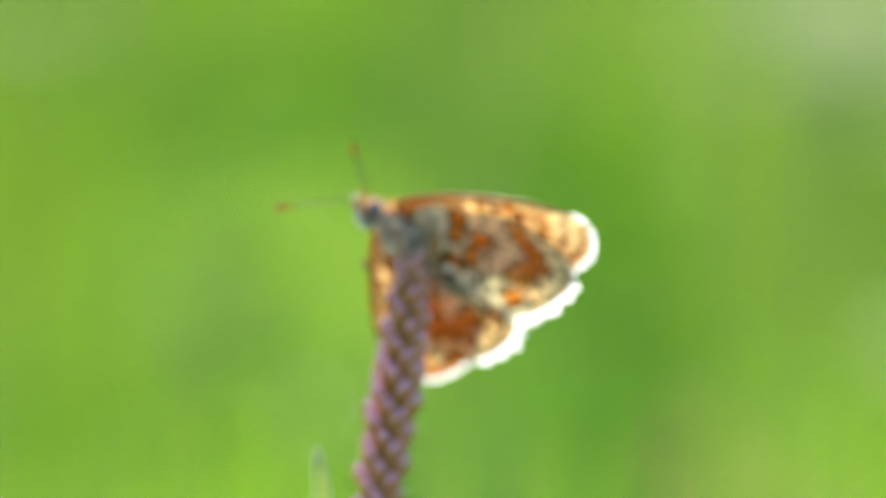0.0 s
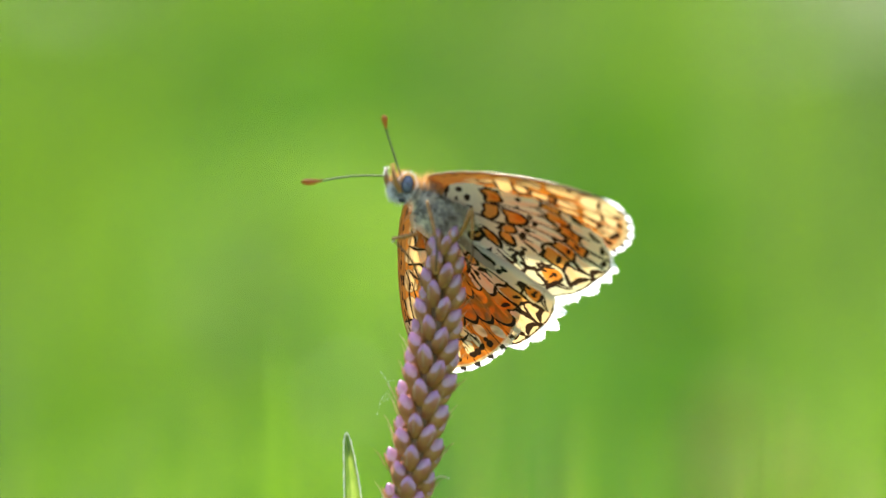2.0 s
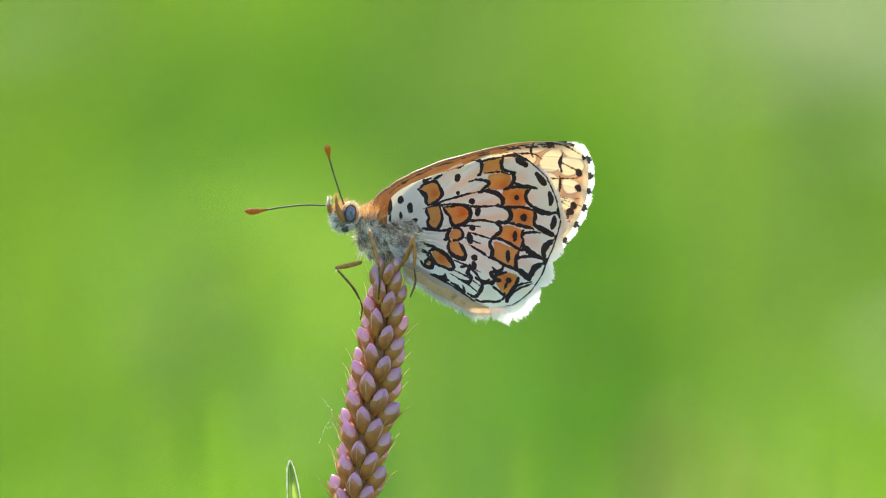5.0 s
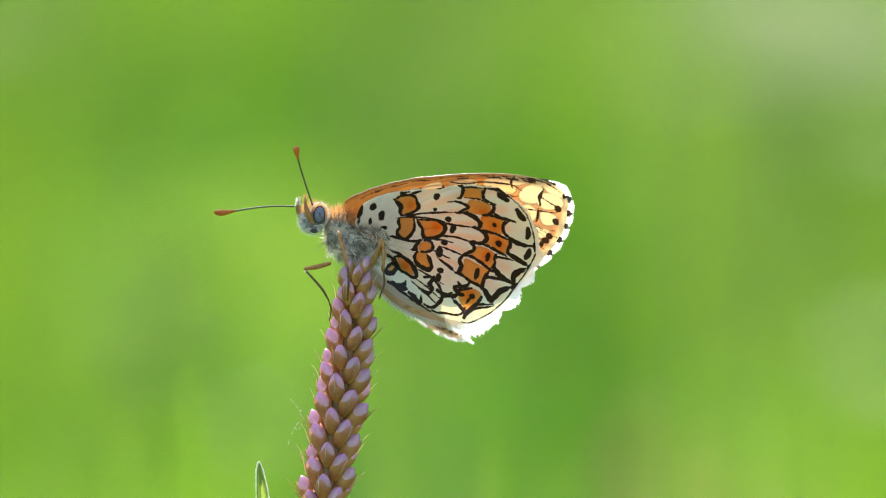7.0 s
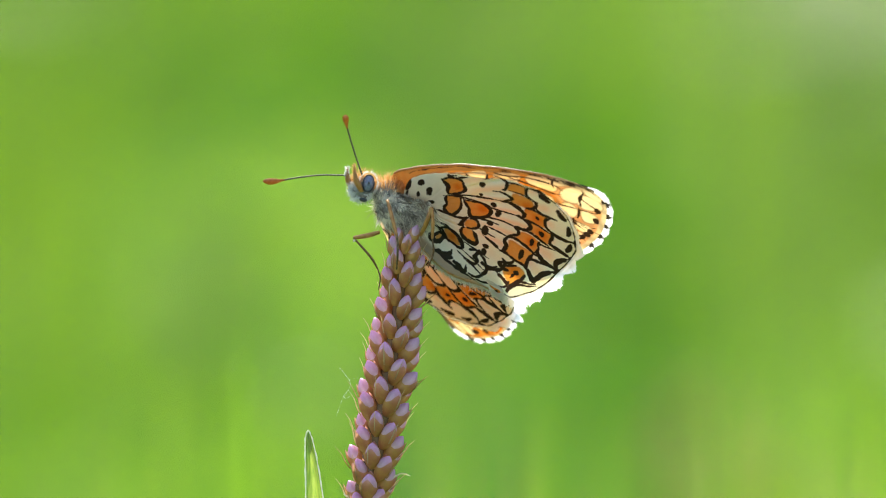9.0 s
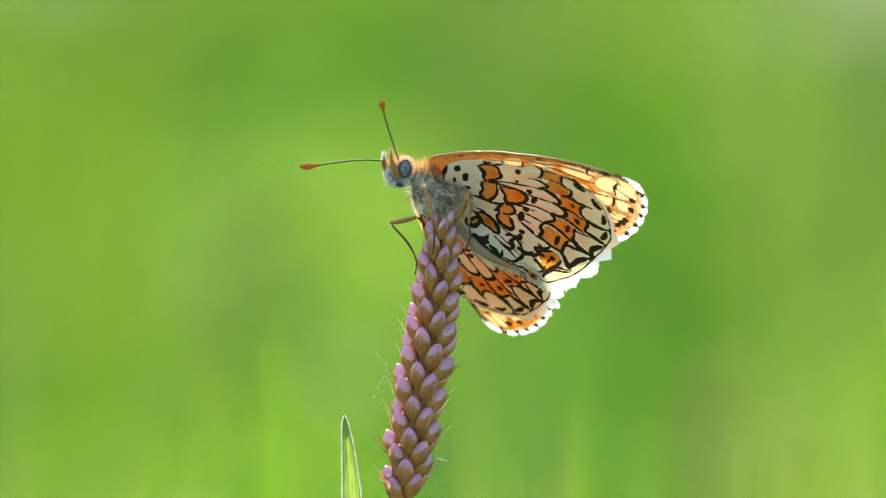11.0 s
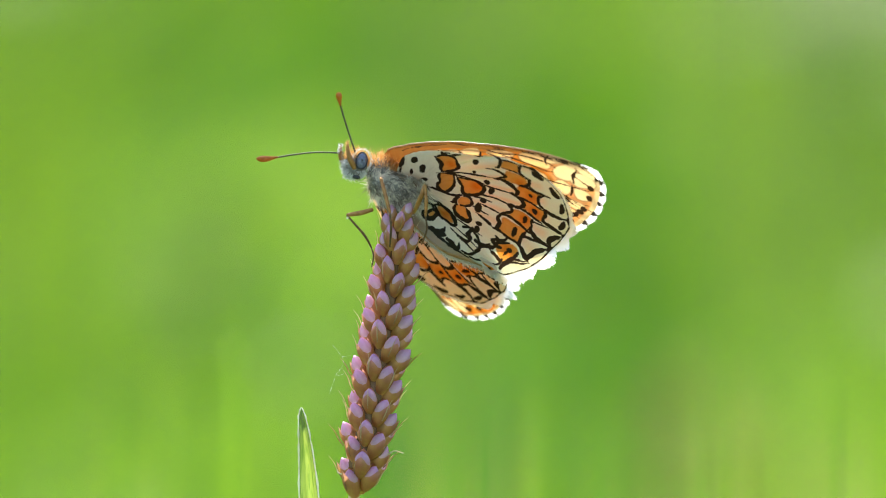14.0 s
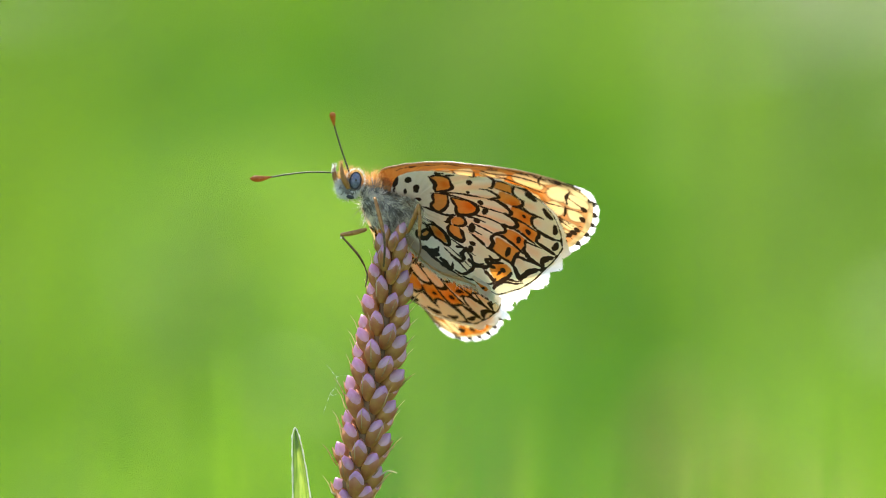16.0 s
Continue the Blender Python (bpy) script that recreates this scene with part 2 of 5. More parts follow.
def tube(points, radii, sides=10, flat=1.0):
    """Vertices and faces of a tapered tube along points, with capped ends."""
    pts = [Vector(p) for p in points]
    verts, faces = [], []
    ref = None
    for i, p in enumerate(pts):
        d = (pts[min(i + 1, len(pts) - 1)] - pts[max(i - 1, 0)]).normalized()
        if ref is None:
            ref = d.orthogonal().normalized()
        ref = (ref - d * ref.dot(d)).normalized()
        other = d.cross(ref)
        for j in range(sides):
            a = 2 * math.pi * j / sides
            verts.append(p + (ref * math.cos(a) + other * math.sin(a) * flat) * radii[i])
    for i in range(len(pts) - 1):
        for j in range(sides):
            k = (j + 1) % sides
            faces.append((i * sides + j, i * sides + k, (i + 1) * sides + k, (i + 1) * sides + j))
    faces.append(tuple(range(sides - 1, -1, -1)))
    faces.append(tuple(range((len(pts) - 1) * sides, len(pts) * sides)))
    return verts, faces


def curve_points(ctrl, n=24):
    """A smooth line through the control points."""
    c = np.array([list(p) for p in ctrl], float)
    if len(c) < 3:
        return [Vector(c[0] + (c[-1] - c[0]) * s) for s in np.linspace(0, 1, n)]
    p = np.vstack([2 * c[0] - c[1], c, 2 * c[-1] - c[-2]])
    out = []
    for s in np.linspace(0, len(c) - 1, n):
        i = min(int(s), len(c) - 2)
        f = s - i
        a, b, d, e = p[i], p[i + 1], p[i + 2], p[i + 3]
        out.append(Vector(0.5 * (2 * b + (d - a) * f + (2 * a - 5 * b + 4 * d - e) * f * f + (3 * b - a - 3 * d + e) * f ** 3)))
    return out


def ellipsoid(centre, axes, radii, rings=16, sides=20, lump=0.0, seed=0):
    """axes: three unit vectors; radii along them."""
    verts, faces = [], []
    for i in range(rings + 1):
        a = math.pi * i / rings
        for j in range(sides):
            b = 2 * math.pi * j / sides
            v = (math.cos(a), math.sin(a) * math.cos(b), math.sin(a) * math.sin(b))
            k = 1 + lump * (noise.noise(Vector(v) * 2.3 + Vector((seed, 0, 0))))
            verts.append(Vector(centre) + sum((Vector(axes[q]) * (radii[q] * v[q] * k) for q in range(3)), Vector()))
    for i in range(rings):
        for j in range(sides):
            k = (j + 1) % sides
            faces.append((i * sides + j, (i + 1) * sides + j, (i + 1) * sides + k, i * sides + k))
    return verts, faces


def hair_mesh(roots, ways, lengths, width, droop=(0, 0, 0), bend=0.25, seed=1):
    """Many fine hairs, each a narrow tapered strip of two bends."""
    rnd = np.random.RandomState(seed)
    roots, ways = np.array([list(r) for r in roots], float), np.array([list(w) for w in ways], float)
    verts, faces = [], []
    for r, w, l in zip(roots, ways, lengths):
        w = w / (np.linalg.norm(w) + 1e-12)
        side = np.cross(w, rnd.normal(size=3))
        side /= np.linalg.norm(side) + 1e-12
        curl = rnd.normal(size=3) * bend + np.array(droop)
        k = len(verts)
        for s, q in ((0, 1.0), (0.5, 0.75), (1.0, 0.12)):
            p = r + w * l * s + curl * l * s * s
            verts.append(p - side * width * q * 0.5), verts.append(p + side * width * q * 0.5)
        faces += [(k, k + 1, k + 3, k + 2), (k + 2, k + 3, k + 5, k + 4)]
    return verts, faces


# ---- setting: ground with a grassy bank behind ----
def height(x, y):
    rise = max(0.0, y - 1.2)
    return 0.34 * rise * rise / (rise + 0.8) * (1 if rise < 8 else 8 / rise) + 0.02 * noise.noise(Vector((x * 0.7, y * 0.7, 0)))


def build_ground():
    ys = np.concatenate([np.linspace(-60, -4, 15), np.linspace(-3, 8, 45), np.linspace(9, 60, 24), np.linspace(80, 900, 10)])
    xs = np.concatenate([-np.geomspace(900, 3, 18), np.linspace(-2.6, 2.6, 27), np.geomspace(3, 900, 18)])
    verts = [(x, y, height(x, y)) for y in ys for x in xs]
    w = len(xs)
    faces = [(j * w + i, j * w + i + 1, (j + 1) * w + i + 1, (j + 1) * w + i) for j in range(len(ys) - 1) for i in range(w - 1)]
    ob = mesh_object("ground", verts, faces, SOIL)
    tagged(ob, "green meadow ground rising into a grassy bank", "ground", kind="structure")


def grass_blades(name, label, spots, tall, wide, material, seed, lean=0.18, vary=(0.6, 1.15), shape=((0, 0.7), (0.35, 1.0), (0.7, 0.7), (1.0, 0.05))):
    """One stand of grass: many narrow bent blades."""
    rnd = random.Random(seed)
    verts, faces = [], []
    for x, y in spots:
        z = height(x, y)
        h = tall * rnd.uniform(*vary)
        a = rnd.uniform(0, 2 * math.pi)
        side = Vector((math.cos(a), math.sin(a), 0))
        tip = Vector((rnd.gauss(0, lean), rnd.gauss(0, lean), 0)) * h
        w = wide * rnd.uniform(0.6, 1.3)
        k = len(verts)
        for s, q in shape:
            p = Vector((x, y, z + h * s * (1 - 0.12 * s))) + tip * s * s
            verts += [p - side * w * q / 2, p + side * w * q / 2]
        for i in range(3):
            faces.append((k + 2 * i, k + 2 * i + 1, k + 2 * i + 3, k + 2 * i + 2))
    ob = mesh_object(name, verts, faces, material)
    return tagged(ob, label, "grass", kind="stuff")


def build_meadow():
    rnd = random.Random(5)

    def scatter(n, x0, x1, y0, y1):
        return [(rnd.uniform(x0, x1), rnd.uniform(y0, y1)) for _ in range(n)]

    grass_blades("bank_grass", "green meadow grass covering the bank", scatter(16000, -1.2, 1.2, 1.6, 6.5), 0.20, 0.006, GRASS, 11)
    grass_blades("meadow_grass", "sunlit green meadow grass around the flower", scatter(4200, -1.4, 1.4, -0.6, 1.6), 0.30, 0.005, GRASS, 12)
    around = [p for p in scatter(34000, -6, 6, -6, 9) if abs(p[0]) > 1.25 or p[1] < -0.6 or p[1] > 6.5]
    around += [p for p in ((rnd.gauss(0, 1.9), rnd.uniform(-3.5, 8)) for _ in range(42000)) if (abs(p[0]) > 1.2 or p[1] < -0.6 or p[1] > 6.5) and rnd.random() < min(1, (p[1] + 4.5) / 4)]
    grass_blades("outer_grass", "green grass of the wider meadow", around, 0.20, 0.008, GRASS, 18)

    def stand(name, label, x, y, far, across, deep, count, over, wide, material, seed, lean=0.015, *shape):
        """Blades whose tips end about one line of sight."""
        c = behind(x, y, far)
        rnd = random.Random(seed)
        spots = [(c.x + rnd.gauss(0, across), c.y + rnd.uniform(-deep, deep)) for _ in range(count)]
        grass_blades(name, label, spots, max(0.05, c.z - height(c.x, c.y)) * over, wide, material, seed, lean, (0.88, 1.04) if lean > 0.01 else (0.985, 1.005), *shape)

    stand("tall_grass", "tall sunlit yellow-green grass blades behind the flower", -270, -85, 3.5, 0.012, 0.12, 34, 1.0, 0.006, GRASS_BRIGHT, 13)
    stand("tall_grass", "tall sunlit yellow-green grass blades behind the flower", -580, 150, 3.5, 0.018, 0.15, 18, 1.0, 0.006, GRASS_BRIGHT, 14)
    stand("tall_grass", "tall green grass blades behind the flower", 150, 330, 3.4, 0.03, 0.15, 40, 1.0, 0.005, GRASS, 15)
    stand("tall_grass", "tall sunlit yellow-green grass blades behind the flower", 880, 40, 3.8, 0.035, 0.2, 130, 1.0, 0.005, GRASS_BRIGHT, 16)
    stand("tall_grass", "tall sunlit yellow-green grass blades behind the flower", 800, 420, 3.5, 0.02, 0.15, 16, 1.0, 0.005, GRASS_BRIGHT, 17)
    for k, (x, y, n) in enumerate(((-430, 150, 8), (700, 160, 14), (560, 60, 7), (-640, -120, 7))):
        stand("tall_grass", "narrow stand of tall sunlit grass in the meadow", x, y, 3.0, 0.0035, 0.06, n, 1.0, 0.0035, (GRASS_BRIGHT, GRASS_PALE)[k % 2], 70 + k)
    for k, (x, y, far, n) in enumerate(((210, -170, 3.1, 7), (320, -230, 3.1, 7), (430, -140, 3.1, 7), (250, 290, 3.1, 10), (330, 250, 3.1, 14), (440, 310, 3.1, 16), (500, 200, 3.1, 8), (-560, 300, 3.1, 12),
                                        (-430, 390, 3.1, 12), (-660, 220, 3.1, 10), (-300, 230, 2.9, 20), (-220, 270, 2.9, 14), (-370, 280, 2.9, 14), (260, 250, 2.5, 5), (275, 380, 2.4, 4), (-260, -230, 3.4, 14), (-20, -290, 3.4, 16))):
        stand("tall_grass", "narrow stand of dark green grass in the meadow", x, y, far, 0.005 * (far - 1.6) / 1.5, 0.08, n, 1.0, 0.004, WEED, 90 + k)
    for k, (x, y) in enumerate(((235, 280), (165, 400), (560, 430), (640, 480), (860, 330))):
        stand("grass_tuft", "few dry straw-coloured grass blades in the meadow", x, y, 2.6, 0.004, 0.05, 4, 1.13, 0.0010, STRAW, 210 + k, 0.003, ((0, 0.7), (0.4, 1.0), (0.95, 0.9), (1.0, 0.1)))
    # single blades that stand nearer, in soft upright streaks
    rnd = random.Random(77)
    for k in range(44):
        x = -650 + 36 * k + rnd.uniform(-16, 16)
        y = rnd.choice((380, 300, 250, 330, 420, 360, 150, 450))
        if -60 < x < 420:
            y = max(y, 330)
        far = rnd.uniform(2.22, 2.5)
        stand("grass_tuft", "few slender grass blades standing behind the flower", x, y, far, 0.0009, 0.02, rnd.choice((1, 1, 2)), 1.13, rnd.uniform(0.0007, 0.0013), (WEED, GRASS_BRIGHT, GRASS, GRASS_PALE if y > 400 else GRASS, WEED_COOL)[k % 5], 150 + k, 0.003, ((0, 0.7), (0.4, 1.0), (0.95, 0.9), (1.0, 0.1)))


def behind(x, y, far):
    """A place that far from the camera, in the line of sight x right of and y below the eye."""
    stand = seen(0, 0, REACH / MM)
    return stand + (from_eye(x, y) - stand) * (far / REACH)


def build_weeds():
    """Broad-leaved plants and thin stalks in the grass behind."""
    rnd = random.Random(41)
    dark, cool, bright = ("added broad-leaved dark green weed that darkens the meadow", WEED), ("blue-green leafy weed in the meadow", WEED_COOL), ("added yellow-green leafy plant with sunlight put into its colour", GRASS_BRIGHT)
    # dark plants added to dim the grass; at upper left they replace missing light
    plants = [(p, dark) for p in ((-290, -260, 4.1, 0.022, 8), (-70, -290, 4.1, 0.020, 7), (330, -70, 3.9, 0.020, 6), (-620, 330, 3.7, 0.018, 6), (-250, 330, 3.8, 0.022, 7), (480, 250, 3.8, 0.020, 6))]
    plants += [(p, dark) for p in ((-290, 320, 3.2, 0.014, 6), (-440, 440, 3.2, 0.012, 5), (-20, -235, 3.8, 0.016, 6), (-240, -235, 3.8, 0.014, 6), (300, -150, 3.5, 0.020, 8), (430, -40, 3.4, 0.018, 7))]
    plants += [(p, cool) for p in ((300, 110, 3.7, 0.017, 6), (300, 400, 3.4, 0.014, 6), (470, 430, 3.5, 0.016, 6), (200, 380, 3.4, 0.012, 5), (110, 440, 3.4, 0.014, 6), (40, 520, 3.3, 0.012, 5))]
    # leafy plants added as the bright patch, their sunlight in the colour
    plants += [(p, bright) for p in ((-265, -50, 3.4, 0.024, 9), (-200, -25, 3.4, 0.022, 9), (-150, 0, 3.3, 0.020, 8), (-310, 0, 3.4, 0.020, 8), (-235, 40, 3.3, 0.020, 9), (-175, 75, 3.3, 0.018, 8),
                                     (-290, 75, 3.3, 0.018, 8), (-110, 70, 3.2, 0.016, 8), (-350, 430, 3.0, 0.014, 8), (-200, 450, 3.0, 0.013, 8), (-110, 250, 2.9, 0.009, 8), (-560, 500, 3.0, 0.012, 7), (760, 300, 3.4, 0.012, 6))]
    for (x, y, far, size, n), (label, material) in plants:
        c = behind(x, y, far)
        foot = Vector((c.x, c.y, height(c.x, c.y)))
        weed = new("weed")
        weed.location = foot
        tagged(weed, label, "weed", "weeds in the meadow")
        v, f = tube(curve_points([c - foot, (c - foot) * 0.5 + Vector((0.003, 0, 0)), Vector((0, 0, -0.01))], 10), [0.0012] * 10, 6)
        mesh_object("stalk", v, f, material, weed)
        for i in range(n):
            a, lift = i * 2.4, rnd.uniform(-0.6, 1.0)
            way = Vector((math.cos(a), math.sin(a) * 0.6, lift * 0.6)).normalized()
            side = way.cross(Vector((0, -1, 0.4))).normalized()
            root = c - foot + Vector((0, 0, -0.004 * i))
            rows = ((0.05, 0.05), (0.3, 0.24), (0.6, 0.27), (0.85, 0.15), (1.0, 0.01))
            verts, faces = [], []
            for k, (q, w) in enumerate(rows):
                m = root + way * size * q + Vector((0, 0, -0.25 * size * q * q))
                verts += [m - side * w * size, m + Vector((0, 0.05 * size, 0)), m + side * w * size]
                if k:
                    j = 3 * k
                    faces += [(j - 3, j - 2, j + 1, j), (j - 2, j - 1, j + 2, j + 1)]
            mesh_object("leaf", verts, faces, material, weed)
    mix = (GRASS_BRIGHT, GRASS, GRASS_BRIGHT, GRASS_PALE, GRASS)
    for k in range(22):
        x, y, far = rnd.uniform(-700, 900), rnd.uniform(-330, 430), rnd.uniform(2.9, 3.4)
        c = behind(x, y, far)
        spots = [(c.x + rnd.gauss(0, 0.003), c.y + rnd.uniform(-0.05, 0.05)) for _ in range(rnd.choice((3, 4, 6)))]
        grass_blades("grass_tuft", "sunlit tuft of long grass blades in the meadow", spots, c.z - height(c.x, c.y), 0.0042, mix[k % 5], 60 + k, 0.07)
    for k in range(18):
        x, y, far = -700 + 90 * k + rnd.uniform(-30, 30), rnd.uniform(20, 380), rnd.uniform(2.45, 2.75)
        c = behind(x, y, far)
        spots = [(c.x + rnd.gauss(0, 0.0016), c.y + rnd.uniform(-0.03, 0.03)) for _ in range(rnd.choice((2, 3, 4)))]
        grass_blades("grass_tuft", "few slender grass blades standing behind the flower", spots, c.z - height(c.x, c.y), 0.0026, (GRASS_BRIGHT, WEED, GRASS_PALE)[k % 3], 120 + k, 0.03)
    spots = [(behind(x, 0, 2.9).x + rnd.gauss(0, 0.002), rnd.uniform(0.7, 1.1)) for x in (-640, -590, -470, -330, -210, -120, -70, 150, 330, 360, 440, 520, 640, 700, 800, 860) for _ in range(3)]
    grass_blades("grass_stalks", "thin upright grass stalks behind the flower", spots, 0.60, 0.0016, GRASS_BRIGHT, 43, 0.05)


def build_far_flowers():
    """Heads in the grass behind, well out of focus."""
    rnd = random.Random(21)

    def stalk(thing, head, foot, r, material):
        v, f = tube(curve_points([head - foot, (head - foot) * 0.6 + Vector((0.004, 0, 0)), Vector((0, 0, -0.01))], 14), [r] * 14, 6)
        mesh_object("stalk", v, f, material, thing)

    for x, y, far, size in ((592, 462, 3.1, 0.0066), (690, 590, 3.2, 0.007)):
        head = behind(x, y, far)
        foot = Vector((head.x + 0.01, head.y, height(head.x, head.y)))
        thing = new("seed_head")
        thing.location = foot
        tagged(thing, "dry tan seed head on a thin stalk in the meadow", "seed head", "seed heads in the meadow")
        v, f = ellipsoid(head - foot, (Vector((0, 0, 1)), Vector((1, 0, 0)), Vector((0, 1, 0))), (size, size * 0.72, size * 0.72), 10, 12, 0.2, 4)
        mesh_object("head", v, f, SEED, thing)
        stalk(thing, head, foot, 0.0009, STRAW)
    for x, y, far, size in ((800, -420, 4.3, 0.016), (880, -330, 4.3, 0.018), (950, -350, 4.2, 0.018), (1010, -180, 4.3, 0.016), (745, -300, 4.3, 0.014), (1005, 275, 3.3, 0.006), (-620, -380, 4.3, 0.010)):
        head = behind(x, y, far)
        foot = Vector((head.x - 0.015, head.y, height(head.x, head.y)))
        thing = new("white_flower")
        thing.location = foot
        tagged(thing, "flat white flower cluster on a green stalk in the meadow", "flower", "white flowers in the meadow")
        stalk(thing, head, foot, 0.0012, GRASS)
        verts, faces = [], []
        for q in range(60):
            a, d = q * 2.39996, math.sqrt((q + 0.5) / 60) * size
            c = head - foot + Vector((math.cos(a) * d, math.sin(a) * d, rnd.uniform(0, 0.004) + 0.35 * (size - d)))
            v, f = ellipsoid(c, (Vector((0, 0, 1)), Vector((1, 0, 0)), Vector((0, 1, 0))), (0.0012, size * 0.13, size * 0.13), 4, 6)
            k = len(verts)
            verts += v
            faces += [tuple(k + m for m in face) for face in f]
        mesh_object("umbel", verts, faces, BLOSSOM, thing)


# ---- the flower spike ----
TOP = (66, 88)            # the spike's top, from the eye
FOOT = (-9, 566)


def spike_axis(s):
    """A point of the axis, s from 0 at the top to 1 at the foot of the buds; the stem goes on below."""
    bow = 10 * math.sin(math.pi * min(max(s, 0), 1) ** 0.75)
    return from_eye(TOP[0] + (FOOT[0] - TOP[0]) * s + bow, TOP[1] + (FOOT[1] - TOP[1]) * s, 1.0 + 1.9 * max(0, 1 - max(s, -0.05) / 0.2) ** 1.4)


def bud_meshes():
    """Calyx, petal and awn of one bud, its foot at the origin, z along it."""
    out = {}
    sides, rings = 14, 9
    verts, faces = [], []
    for i in range(rings):
        s = i / (rings - 1)
        for j in range(sides):
            a = 2 * math.pi * j / sides
            lobe = 0.5 + 0.5 * math.cos(2 * a)            # two lobes, before and behind, with a cleft at each side
            top = 1.34 + 1.0 * lobe ** 1.4
            z = s * top
            r = 0.76 * math.sin(math.pi * min(0.97, 0.12 + 0.60 * z / 2.1)) ** 0.75 * 1.03
            r *= 1 + 0.05 * math.cos(4 * a)
            verts.append(Vector((r * math.cos(a), r * math.sin(a) * 0.95, z)) * MM)
    for i in range(rings - 1):
        for j in range(sides):
            k = (j + 1) % sides
            faces.append((i * sides + j, i * sides + k, (i + 1) * sides + k, (i + 1) * sides + j))
    out["calyx"] = (verts, faces)
    verts, faces = [], []
    rings = 11
    for i in range(rings):
        s = i / (rings - 1)
        z = 0.35 + 2.3 * s
        r = 0.70 * max(0.02, math.sin(math.pi * min(1.0, 0.16 + 0.84 * s) ** 1.25)) ** 0.78
        for j in range(sides):
            a = 2 * math.pi * j / sides
            fold = 1 + 0.05 * math.cos(3 * a + 2.5 * s)
            verts.append(Vector((r * fold * math.cos(a), r * fold * math.sin(a) * 0.95, z)) * MM)
    for i in range(rings - 1):
        for j in range(sides):
            k = (j + 1) % sides
            faces.append((i * sides + j, i * sides + k, (i + 1) * sides + k, (i + 1) * sides + j))
    faces.append(tuple(range((rings - 1) * sides, rings * sides)))
    out["petal"] = (verts, faces)
    path = curve_points([(0.78 * MM, 0, 0.9 * MM), (0.82 * MM, 0, 1.6 * MM), (0.74 * MM, 0, 2.3 * MM), (0.86 * MM, 0, 3.05 * MM)], 8)
    out["awn"] = tube(path, [0.05 * MM, 0.065 * MM, 0.065 * MM, 0.06 * MM, 0.052 * MM, 0.042 * MM, 0.03 * MM, 0.012 * MM], 5)
    return out


